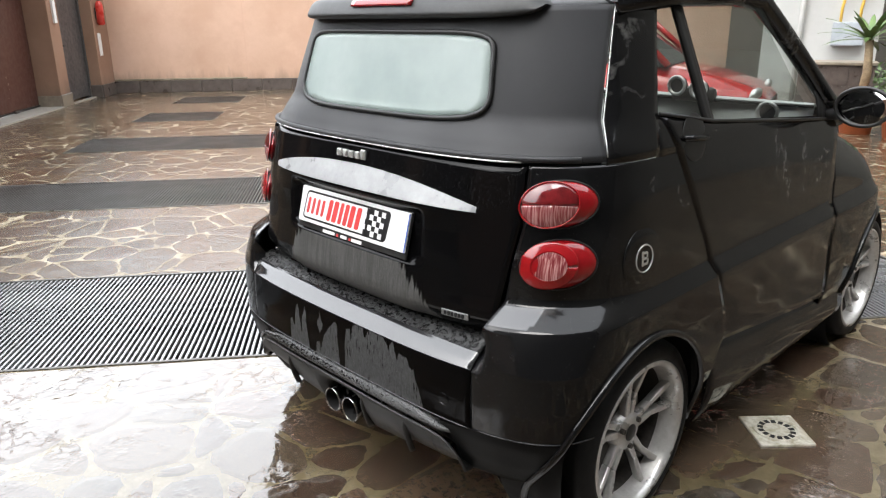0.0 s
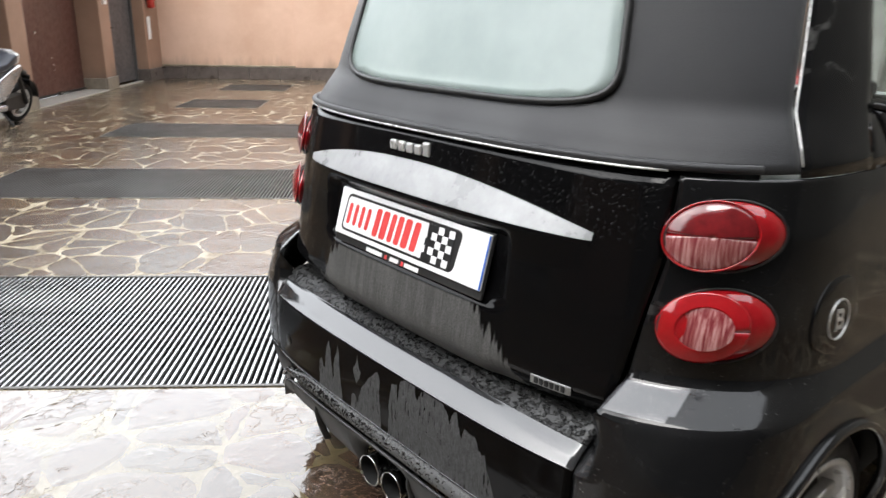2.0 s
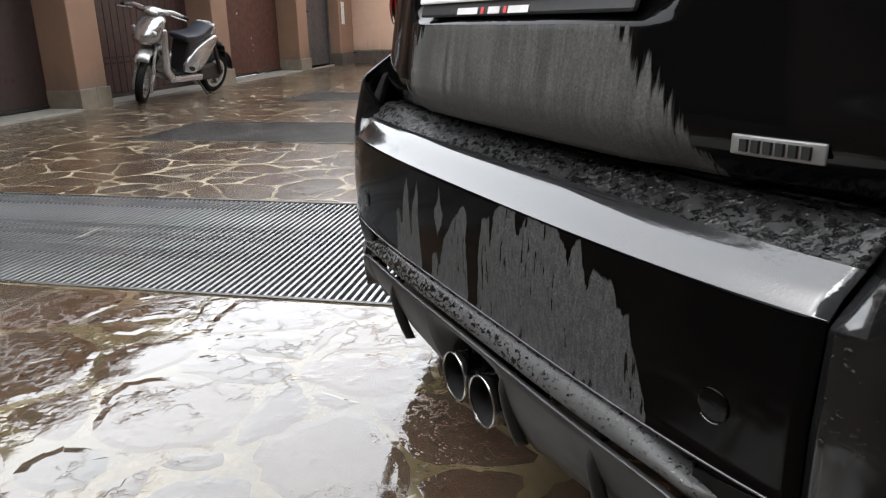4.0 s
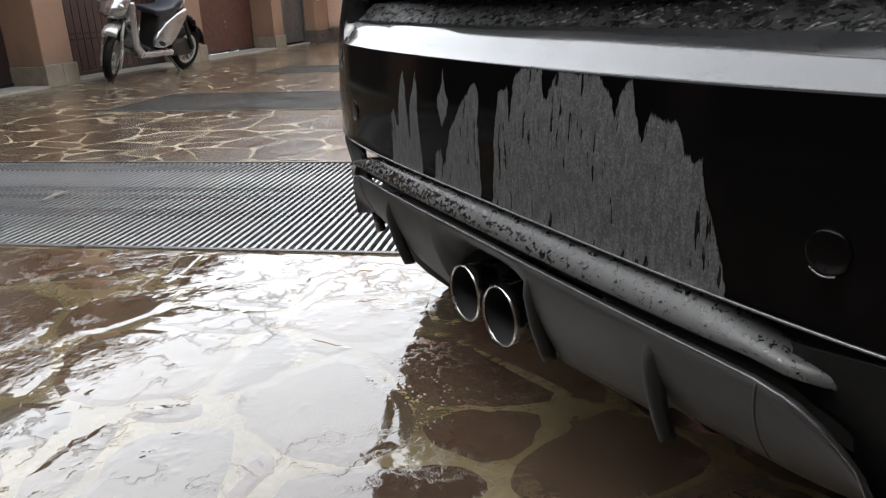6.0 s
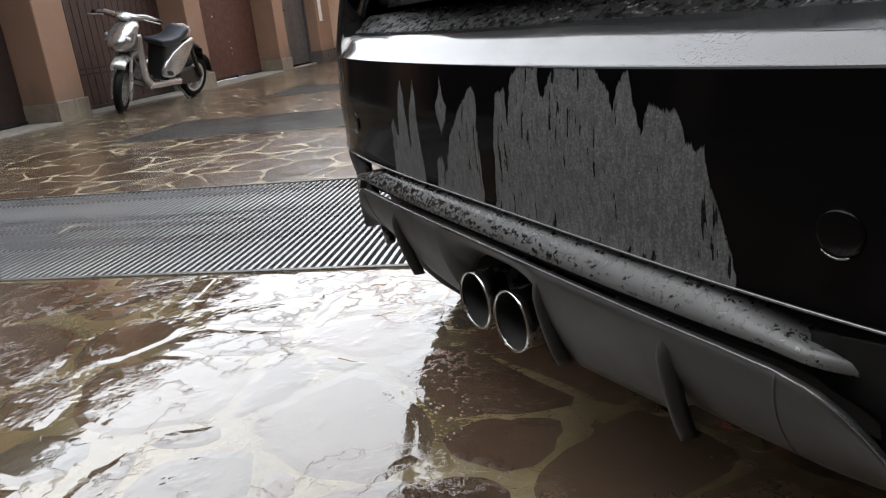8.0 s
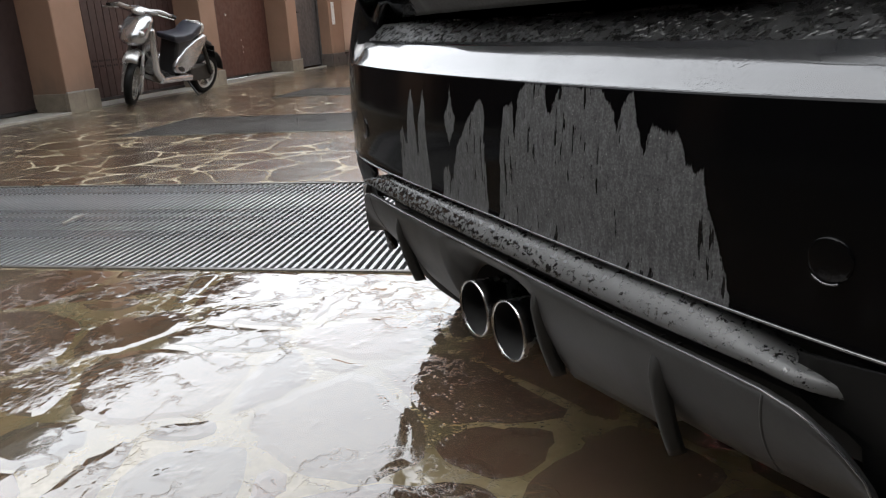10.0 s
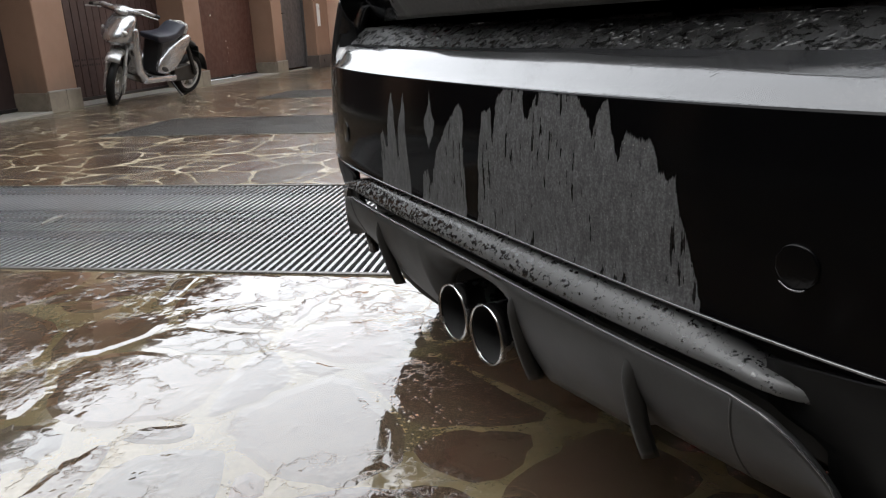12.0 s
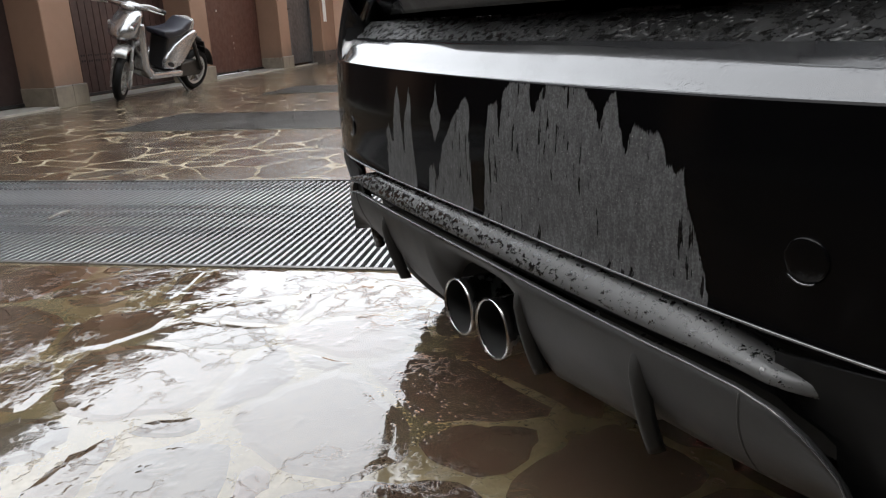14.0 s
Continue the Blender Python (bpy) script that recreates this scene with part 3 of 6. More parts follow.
def garage_door(u0, u1, material, label, style):
    d = thing("garage_door", yard((u0 + u1) / 2, VD), label, "garage door", "garage doors", "structure")
    part("leaf", box_uv(u0, u1, VD - 0.06, VD, 0.03, 2.45), material, d)
    if style == "ribs":
        n = int((u1 - u0) / 0.125)
        for k in range(n):
            a = u0 + (u1 - u0) * k / n
            part("rib", box_uv(a + 0.003, a + 0.122, VD + 0.002, VD + 0.016, 0.06, 2.44), material, d, bevel=0.006)
            for z in (0.40, 0.46):
                for c in (0.03, 0.075):
                    part("vent_hole", box_uv(a + c, a + c + 0.022, VD + 0.0155, VD + 0.0175, z, z + 0.022), M_void, d, "dark vent hole")
    elif style == "holes":
        for k in range(3):
            a = u0 + (u1 - u0) * k / 3
            part("panel", box_uv(a + 0.008, a + (u1 - u0) / 3 - 0.008, VD + 0.002, VD + 0.018, 0.06, 2.44), material, d, bevel=0.005)
        for k in range(13):
            a = u0 + 0.95 + 0.085 * k
            part("vent_slot", box_uv(a, a + 0.05, VD + 0.017, VD + 0.0215, 0.305, 0.36), M_door_brown, d, "lighter vent slot")
        part("floor_bolt", box_uv(u0 + 1.4, u0 + 1.5, VD + 0.031, VD + 0.06, 0.05, 0.1), M_badge, d, "metal floor bolt", bevel=0.008)
        part("floor_bolt", box_uv(u0 + 1.15, u0 + 1.23, VD + 0.031, VD + 0.05, 0.06, 0.09), M_iron, d, "dull floor bolt", bevel=0.008)
    elif style == "plain":
        for a, b, h in ((10.3, 0.585, 0.02), (10.325, 0.49, 0.012), (10.335, 0.475, 0.026), (10.33, 0.4, 0.018), (10.26, 0.27, 0.008)):
            part("paint_chip", box_uv(a, a + 0.014, VD + 0.0145, VD + 0.0168, b, b + h), M_white, d, "pale chip in the paint")
        part("floor_bolt", box_uv(10.3, 10.42, VD + 0.031, VD + 0.08, 0.03, 0.075), M_iron, d, "dark floor bolt", bevel=0.01)
        part("panel", box_uv(u0 + 0.03, u1 - 0.03, VD + 0.002, VD + 0.016, 0.06, 2.44), material, d, bevel=0.006)
        part("lock", capped([(-0.004, 0.02), (0.004, 0.02)], 14, "Z", (0, 0, 0)), M_badge, d, "small metal lock").matrix_basis = Matrix.Translation(yard(0.5 * u0 + 0.5 * u1 - 0.25, VD + 0.02, 0.98)) @ Euler((radians(90), 0, radians(53 - 90))).to_matrix().to_4x4()
    part("bottom_rail", box_uv(u0, u1, VD + 0.002, VD + 0.03, 0.031, 0.06), M_trim, d)
    return d


structure("wall_garage_front", box_uv(-6.3, -3.08, VD - 0.3, VF, 0.0, 2.45), M_pillar, "plain rendered end of the garage front", "wall")
for (a, b), (c, e) in zip(PILLARS, PILLARS[1:]):
    if b < 5:
        garage_door(b, c, M_door_dark, "dark brown sheet metal garage door with vent slots, shut", "holes")
    elif b < 8:
        garage_door(b, c, M_door_brown, "brown ribbed garage door behind the scooter, shut", "ribs")
    elif b < 11:
        garage_door(b, c, M_door_rust, "rust-red flat garage door, scuffed and shut", "plain")
    else:
        d = thing("door_1", yard((b + c) / 2, -5.14), "grey steel service door, shut", "door", "", "structure")
        part("leaf", box_uv(b + 0.06, c - 0.06, -5.14 - 0.03, -5.14 + 0.02, 0.05, 2.1), M_door_grey, d, bevel=0.004)
        part("door_frame", box_uv(b, b + 0.057, -5.14 - 0.06, -5.14 + 0.05, 0.0, 2.16), M_door_grey, d)
        part("door_frame", box_uv(c - 0.057, c, -5.14 - 0.06, -5.14 + 0.05, 0.0, 2.16), M_door_grey, d)
        part("door_frame", box_uv(b + 0.06, c - 0.06, -5.14 - 0.06, -5.14 + 0.05, 2.104, 2.16), M_door_grey, d)
        part("fanlight", box_uv(b, c, -5.14 - 0.06, -5.14 - 0.01, 2.164, 2.45), M_door_grey, d)
        part("door_handle", box_uv(b + 0.13, b + 0.24, -5.14 + 0.05, -5.14 + 0.07, 1.0, 1.025), M_trim, d, "black lever handle", bevel=0.004)
    structure("door_sill", box_uv(b + 0.022, c - 0.022 if c < 13 else c - 0.05, VD if c < 13 else -5.08, VF + 0.03, -0.02, 0.022), M_sill, "pale concrete sill before a garage door", "sill", 0.006)

# the end wall, with a thin expansion joint and a row of wet dark slabs at its foot
structure("wall_end", box_uv(13.92, 14.2, -5.05, 8.6, 0.0, 3.5), M_peach, "peach rendered end wall, damp near the ground", "wall")
structure("wall_end_pilaster", box_uv(13.895, 13.918, -2.19, 3.5, 0.24, 3.48), M_peach, "slightly proud field of the peach wall", "wall", 0.006)
structure("trim", box_uv(13.87, 13.917, -4.87, -2.2, 0.239, 0.275), M_ledgestone, "mossy mortar fillet above the dark slabs", "trim", 0.01)
row = thing("wall_plinth", yard(13.88, 0), "row of wet dark stone slabs along the foot of the wall", "plinth", "", "structure")
a = -5.0
while a < 7.9:
    w = 0.62
    part("slab", box_uv(13.86, 13.916, a + 0.004, a + w - 0.004, 0.0, 0.235), M_darkplinth, row, bevel=0.004)
    a += w
part("slab", box_uv(13.06, 13.85, -4.876, -4.845, 0.0, 0.235), M_darkplinth, row, bevel=0.004)
part("slab", box_uv(13.06, 13.094, -5.1, -4.88, 0.0, 0.235), M_darkplinth, row, bevel=0.004)

# walls added out of view: they close the place, block sky and darken reflections
structure("wall_opposite", box_uv(-6.3, 13.9, 8.4, 8.65, 0.0, 9.5), M_oppo, "added plain wall across the courtyard, tall enough to block sky", "wall")
structure("wall_near_end", box_uv(-6.55, -6.3, -9.0, 8.65, 0.0, 11.0), M_dim, "added unseen wall that closes the courtyard and blocks sky", "wall")

for n, (u0, u1, v0, v1) in enumerate(GRATES):
    g = thing("floor_grate", yard((u0 + u1) / 2, (v0 + v1) / 2), "galvanised steel floor grate over a light shaft, wet", "floor grate", "floor grates", "structure")
    pit = bmesh.new()
    box_uv(u0, u1, v0, v1, -0.62, -0.6, pit)
    for q in ((u0, u0 + 0.01, v0, v1), (u1 - 0.01, u1, v0, v1), (u0 + 0.012, u1 - 0.012, v0, v0 + 0.01), (u0 + 0.012, u1 - 0.012, v1 - 0.01, v1)):
        box_uv(*q, -0.6, -0.05, pit)
    part("shaft", pit, M_pit, g, "shaft with its shade in the near-black colour")
    for q in ((u0, u0 + 0.016, v0, v1), (u1 - 0.016, u1, v0, v1), (u0 + 0.018, u1 - 0.018, v0, v0 + 0.016), (u0 + 0.018, u1 - 0.018, v1 - 0.016, v1)):
        part("frame", box_uv(*q, -0.045, 0.004), M_frame, g, "pale worn steel edge")
    if n:
        rest = bmesh.new()
        for k in range(int((v1 - v0 - 0.04) / 0.026)):
            a = v0 + 0.03 + 0.026 * k
            box_uv(u0 + 0.018, u1 - 0.018, a, a + 0.0105, -0.035, 0.0, rest)
        tagged(part("bars", rest, M_steel_far, g), kind="stuff")


# ---- the black car: rear at y = 0, nose towards +y ----
car = thing("car", (0, 1.2, 0), "black two-seat convertible city car, wet and dirty, canvas top shut", "car")
RD = 0.45
BODY = [(0.22, -0.05, 0.735), (0.28, -0.062, 0.748), (0.34, -0.08, 0.768), (0.40, -0.091, 0.783), (0.50, -0.093, 0.789), (0.60, -0.089, 0.787), (0.7, -0.088, 0.781), (0.707, -0.086, 0.78), (0.711, -0.081, 0.777), (0.748, -0.041, 0.758), (0.754, -0.038, 0.7565), (0.763, -0.037, 0.756), (0.85, -0.034, 0.752), (1.0, -0.012, 0.742), (1.09, 0.004, 0.733), (1.12, 0.03, 0.73), (1.19, 0.082, 0.708), (1.39, 0.135, 0.65), (1.46, 0.15, 0.63), (1.52, 0.2, 0.58)]


def ring_at(z):
    return lerp([(b[0], b[1]) for b in BODY], z), lerp([(b[0], b[2]) for b in BODY], z)


def bend_at(z):
    """How squarely the tail turns into the flank: depth of the corner and its exponent."""
    return lerp([(0.60, 0.39), (0.76, 0.45)], z), lerp([(0.60, 4.0), (0.76, 3.0)], z)


def y_at(x, z, out=0.0):
    """The tail's depth at a width and height; out: so far outside the skin."""
    (yr, hw), (rd, n) = ring_at(z), bend_at(z)
    yr, hw = yr - out, hw + out
    r = min(abs(x) / hw, 0.9999)
    return yr + rd * (1 - (1 - r**n) ** (1 / n))


def x_at(y, z, out=0.0):
    """The half width at a length and height."""
    (yr, hw), (rd, n) = ring_at(z), bend_at(z)
    yr, hw = yr - out, hw + out
    t = (y - yr) / rd
    side = hw if t >= 1 else hw * (1 - (1 - max(t, 0)) ** n) ** (1 / n)
    f = (y - 1.95) / 0.68
    if f > 0:
        side = min(side, hw * (1 - min(f, 1) ** 3.2) ** (1 / 2.4))
    return side


def y_lid(x, z):
    """The tailgate's own depth: it has no shoulder."""
    if z > 0.85:
        return y_at(x, z)
    yr, hw = lerp([(0.6, -0.068), (0.72, -0.052), (0.85, -0.034)], z), ring_at(z)[1]
    return yr + RD * (1 - (1 - min(abs(x) / hw, 0.9999) ** 3) ** (1 / 3))


def round_tail(s, z, x0, y1, side, out=0.0):
    """From the width x0 on the tail (s = 0) round the corner to the length y1 on the flank (s = 1)."""
    (yr, hw), (rd, n) = ring_at(z), bend_at(z)
    yr, hw = yr - out, hw + out
    a0 = math.asin(min(1, (x0 / hw)) ** (n / 2))
    t1 = (y1 - yr) / rd
    if t1 >= 1:
        cut = 0.6
        if s > cut:
            return Vector((side * hw, yr + rd + (y1 - yr - rd) * (s - cut) / (1 - cut), z))
        a, a1 = s / cut, math.pi / 2
    else:
        a, a1 = s, math.acos((1 - t1) ** (n / 2))
    a = a0 + (a1 - a0) * a
    return Vector((side * hw * math.sin(a) ** (2 / n), yr + rd * (1 - max(0, math.cos(a)) ** (2 / n)), z))


def arch(bm, cy, cz, r, side):
    """Cuts a wheel arch into a flank panel."""
    inside = {v for v in bm.verts if (v.co.y - cy) ** 2 + (v.co.z - cz) ** 2 < r * r and v.co.x * side > 0.3}
    bmesh.ops.delete(bm, geom=[f for f in bm.faces if all(v in inside for v in f.verts)], context="FACES")
    for v in bm.verts:
        if v in inside:
            d = Vector((0, v.co.y - cy, v.co.z - cz))
            d = d.normalized() * r
            v.co.y, v.co.z = cy + d.y, cz + d.z
            v.co.x = side * x_at(v.co.y, v.co.z)
    return bm


REAR, FRONT, WR, AR = (0.405, 0.286), (2.266, 0.282), 0.286, 0.334
REAR_ARCH = (0.347, 0.292)
DOOR_EDGE = [(0.2, 0.745), (0.44, 0.755), (0.5, 0.79), (0.566, 0.775), (0.68, 0.728), (0.80, 0.672), (0.83, 0.654), (1.0, 0.55), (1.19, 0.44)]
LID_EDGE = [(0.2, 0.465), (0.355, 0.465), (0.37, 0.42), (0.413, 0.42), (0.419, 0.522), (0.6, 0.522), (0.64, 0.52), (0.71, 0.54), (0.955, 0.57), (1.1, 0.562)]


def door_edge(z):
    return lerp(DOOR_EDGE, z)


def lid_edge(z):
    return lerp(LID_EDGE, z)


def move_in(bm, at, turn_z=0.0, flip=1):
    """A small round part set down at a place, turned about z; flip -1 mirrors it in x."""
    bm.transform(Matrix.Translation(at) @ Euler((0, 0, radians(turn_z))).to_matrix().to_4x4() @ Matrix.Diagonal((flip, 1, 1, 1)))
    return bm


M_pipe = surface("sooty_chrome", (0.35, 0.35, 0.35), (0.55, 0.55, 0.55), (0.1, 0.3), 1.0, scale=30, bump=0)

# bumper between the two corner panels: skin, bevelled ledge, top tread
BSEC = [(0.408, -0.02), (0.418, -0.006), (0.4245, 0.0025), (0.431, 0.001), (0.46, 0.001), (0.52, 0.002), (0.574, 0.001), (0.584, 0.0009), (0.586, 0.0), (0.5868, -0.0012), (0.6192, -0.035), (0.6215, -0.0395), (0.6236, -0.0475), (0.636, -0.066), (0.649, -0.088), (0.653, -0.19)]

# the same section where the ledge rolls over more gently
ROLL = {10: (0.602, -0.0175), 11: (0.6105, -0.031), 12: (0.62, -0.0475), 13: (0.6325, -0.067), 14: (0.6465, -0.089)}


def bumper(u, v):
    k = v * (len(BSEC) - 1)
    i = min(int(k), len(BSEC) - 2)
    x = (2 * u - 1) * 0.5262
    e = max(0.0, min(1.0, (x - 0.16) / 0.3))
    sec = [(z + (ROLL[n][0] - z) * e, d + (ROLL[n][1] - d) * e) if n in ROLL else (z, d) for n, (z, d) in enumerate(BSEC)]
    z = sec[i][0] + (sec[i + 1][0] - sec[i][0]) * (k - i)
    off = sec[i][1] + (sec[i + 1][1] - sec[i][1]) * (k - i)
    if z > 0.585:
        off *= 1 - 0.3 * (x / 0.53) ** 4
    return Vector((x, y_at(x, min(z, 0.585)) - off, z + (0.005 * (x / 0.52) ** 2 if z > 0.58 else 0.0)))


bmp = part("rear_bumper", sheet(bumper, 60, 45), M_bumper, car, "black rear bumper, streaked with dried dirt", True, 0.004)
bmp.data.materials.append(M_ledge)
bmp.data.materials.append(M_tread)
for f in bmp.data.polygons:
    row = f.index % 45 // 3
    f.material_index = 1 if 8 <= row < 12 else 2 if row >= 12 else 0
# Black boxes and grey bars draw the slots' shade and lit edges.
for x in (-0.42, -0.28, -0.14, 0.006, 0.16, 0.305, 0.42):
    yb = y_at(x, 0.585)
    zt = 0.649 - 0.0025 * max(0.0, min(1.0, (x - 0.16) / 0.3)) + 0.005 * (x / 0.52) ** 2
    part("tread_slot", box(x - 0.05, x + 0.05, yb + 0.0895, yb + 0.101, zt - 0.006, zt + 0.0012), M_void, bmp, "black box for a slot's shade")
    part("slot_bar", tube([(x - 0.035, y_at(x - 0.035, 0.585) + 0.105, zt + 0.0025), (x + 0.052, y_at(x + 0.052, 0.585) + 0.105, zt + 0.0025)], 0.0026, 8), M_lip, bmp, "wet grey bar for the lit edge behind the slot", True)
for side in (-1, 1):
    cup = lathe([(0.004, 0.0163), (0.0006, 0.0163), (-0.0004, 0.0156), (-0.0007, 0.0143), (-0.0007, 0.0005)], 40, "Y")
    cup.transform(Euler((radians(3.5), 0, 0)).to_matrix().to_4x4())
    # Small added arc draws the glint at the sensor's lower edge.
    seat = tube([(0.0167 * math.cos(a), -0.0006, 0.0167 * math.sin(a)) for a in np.linspace(radians(228), radians(298), 16)], 0.0008, 6)
    part("sensor_seat", move_in(seat, (side * 0.444, y_at(0.444, 0.4845) - 0.0028, 0.4845), side * math.degrees(math.atan((y_at(0.454, 0.48) - y_at(0.434, 0.48)) / 0.02))), M_ledge, bmp, "added arc for the glint under the sensor", True)
    part("parking_sensor", move_in(cup, (side * 0.444, y_at(0.444, 0.4845) - 0.0028, 0.4845), side * math.degrees(math.atan((y_at(0.454, 0.48) - y_at(0.434, 0.48)) / 0.02))), M_bumper, bmp, "black round sensor", True)
# Thin pale bead added as the highlight on the bumper's crease.
part("crease", tube([(x, y_at(x, 0.4245) - 0.0026, 0.4245) for x in np.linspace(-0.523, 0.523, 41)], 0.0014, 6), M_ledge, bmp, "added bead for the light caught along the crease", True)


# grey lower valance: a wet lip, then a concave face with fins and an opening for the pipes
def lip_z(x):
    return 0.398 - lerp([(0.36, 0), (0.41, 0.0015), (0.44, 0.007), (0.465, 0.021), (0.487, 0.044), (0.51, 0.1), (0.52, 0.13)], abs(x))


def valance(u, v):
    x = (2 * u - 1) * 0.508
    low = lerp([(0.1, 0.248), (0.265, 0.26), (0.29, 0.278), (0.45, 0.283)], abs(x))
    if abs(x + 0.004) < 0.118:
        e = 1 - (abs(x + 0.004) / 0.118) ** 4
        low = low + 0.092 * max(0, e) ** 0.5
    zt = max(lip_z(x) - 0.019, 0.282)
    low = min(low, zt - 0.004)
    z = zt + (low - zt) * v
    y = y_at(x, 0.40) - 0.016 + 0.004 * v + 0.045 * v * v + 0.014 * (max(0, abs(x) - 0.42) / 0.08) ** 2
    return Vector((x, y, z))


def lip(u, v):
    x = -0.512 + 0.984 * u
    drop = lerp([(0.2, 0.002), (0.42, 0.0)], abs(x))
    thin = lerp([(0.34, 1.0), (0.4, 0.5), (0.45, 0.2)], abs(x))
    sec = [(0.012, 0.022 * thin), (-0.003, 0.017 * thin), (-0.014, 0.003), (-0.017, -0.006 - drop), (-0.01, -0.0092 - drop), (0.014, -0.01 - drop), (0.014, -0.032)]
    k = v * 6
    i = min(int(k), 5)
    dive = lerp([(0.43, 0.0), (0.45, 0.005), (0.472, 0.024)], x)
    slim = lerp([(-0.512, 0.45), (-0.465, 1.0), (0.45, 1.0), (0.472, 0.7)], x)
    dy, dz = (sec[i][n] + (sec[i + 1][n] - sec[i][n]) * (k - i) for n in (0, 1))
    sag = lerp([(0.4, 0.0), (0.45, 0.004), (0.475, 0.013), (0.512, 0.045)], abs(x))
    return Vector((x, y_at(x, 0.40) + dy * (slim if dy < 0 else 1) + 0.004 + dive, 0.398 - sag + dz * (slim if k < 4 else 1)))


val = part("rear_valance", sheet(valance, 108, 10), M_diff, car, "matt grey plastic rear valance", True, 0.006)
wet = part("valance_lip", sheet(lip, 70, 12), M_lip, val, "wet grey lip with beads of water", True, 0.004)
# Rows under the lip turn near-black, painting the groove's shade.
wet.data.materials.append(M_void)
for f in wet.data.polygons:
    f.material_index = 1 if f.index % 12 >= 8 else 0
# Bead in the paler ledge finish paints a highlight along the face's top.
part("rim", tube([valance(u, 0) + Vector((0, -0.0004, 0.0004)) for u in np.linspace(0.01, 0.99, 80)], 0.0011, 8), M_ledge, val, "pale bead for the highlight on the upper edge", True)
for side in (-1, 1):
    part("crease", tube([valance(0.5 + side * (0.4055 - 0.0118 * v), v) + Vector((0, 0.0004, 0)) for v in np.linspace(0.03, 0.97, 14)], 0.0014, 6), M_diff, val, smooth=True)
for x in (-0.28, 0.112, 0.3):
    yb = y_at(x, 0.40)

    def fin(u, v, x=x, yb=yb):
        z = 0.372 - 0.119 * u
        a = math.pi * v
        return Vector((x - 0.0075 * math.cos(a) * (1.0 - 0.3 * u + 2.2 * max(0.0, 0.3 - u)), yb - 0.003 + 0.09 * max(0.0, 0.25 - u) ** 1.5 + 0.006 * u + 0.024 * u * u - 0.018 * math.sin(a), z))

    part("fin", sheet(fin, 12, 8), M_diff, val, smooth=True, thick=0.003)
# Black blocks close holes behind the valance, standing for the shade there.
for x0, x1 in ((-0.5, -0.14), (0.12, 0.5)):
    part("underbody", box(x0, x1, 0.012, 0.3, 0.285, 0.415), M_void, car, "black backing block for the shade behind the valance")
part("pipe_recess", box(-0.13, 0.11, 0.05, 0.3, 0.22, 0.36), M_void, val, "black block for the shade round the pipes")

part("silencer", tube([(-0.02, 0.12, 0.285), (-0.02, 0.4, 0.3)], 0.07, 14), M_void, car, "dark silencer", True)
for x in (-0.06, 0.029):
    tip = lathe([(0.2, 0.033), (-0.09, 0.0385), (-0.1, 0.0395), (-0.104, 0.0385), (-0.1015, 0.0365)], 32, "Y", (x, 0.012, 0.281))
    part("tailpipe", tip, M_pipe, car, "polished round tailpipe, near-black inside", True)
    part("pipe_bore", lathe([(-0.1, 0.0364), (0.1, 0.031), (0.1, 0.0005)], 28, "Y", (x, 0.012, 0.281)), M_void, car, "near-black bore", True)


# tailgate: plate bulge with an upward-facing crescent above it
def crescent(x):
    """The top and bottom edge of the crescent at a width, and the bulge below it."""
    e = max(0.0, 1 - (abs(x) / 0.462) ** 2.2)
    return 0.972 + 0.066 * e, 0.968 + 0.004 * e, 0.024 * e**0.55


def lid(u, v):
    x0 = 2 * u - 1
    # rows gather along the crescent's edges
    rows = [(0.0, 0.664), (0.18, 0.755), (0.25, 0.8), (0.28, 0.809), (0.62, 0.966), (0.64, None), (0.80, None), (0.82, None), (1.0, 1.093)]
    xx = x0 * 0.53
    t, b, bulge = crescent(xx)
    pts = [(p, {0.64: b, 0.80: t, 0.82: t + 0.006}.get(p, z)) for p, z in rows]
    z = lerp(pts, v)
    x = x0 * lid_edge(z)
    t, b, bulge = crescent(x)
    well = 0.013 * lerp([(0.29, 0.0), (0.325, 1.0), (0.575, 1.0), (0.605, 0.0)], v) * lerp([(0.285, 1.0), (0.31, 0.0)], abs(x))
    fade = lerp([(0.27, 1.0), (0.31, 0.0)], abs(x))
    inner = lerp([(0.28, 0.0), (0.36, 0.1), (0.55, 0.4), (0.62, 1.0), (0.64, 1.0), (0.80, 0.02), (0.82, 0.0)], v)
    outer = lerp([(0.1, 0.0), (0.5, 0.5), (0.62, 1.0), (0.64, 1.0), (0.80, 0.02), (0.82, 0.0)], v)
    off = bulge * (fade * inner + (1 - fade) * outer) + 0.009 * fade * lerp([(0.256, 1.0), (0.285, 0.0)], v)
    tuck = 0.034 * lerp([(0, 1.0), (0.024, 0.7), (0.05, 0.35), (0.08, 0.1), (0.12, 0.0)], v)
    return Vector((x, y_lid(x, z) - off * 0.9 + well + tuck + (0.012 if v > 0.985 else 0), z))


gate = part("tailgate", sheet(lid, 72, 84), M_lid, car, "black tailgate beaded with rain", True, 0.004)
gate.data.materials.append(M_crescent)
for f in gate.data.polygons:
    if abs(f.center.x) < 0.462 and 0.64 < ((f.index % 84) + 0.5) / 84 < 0.8:
        f.material_index = 1
# Silver bead stands in for light on the tailgate's wet black edge.
part("tailgate_top_edge", tube([(x, y_at(x, 1.093) - 0.001, 1.094 + 0.004) for x in np.linspace(-0.55, 0.55, 25)], 0.0022, 8), M_badge, gate, "silver bead for the light on the wet top edge", True)
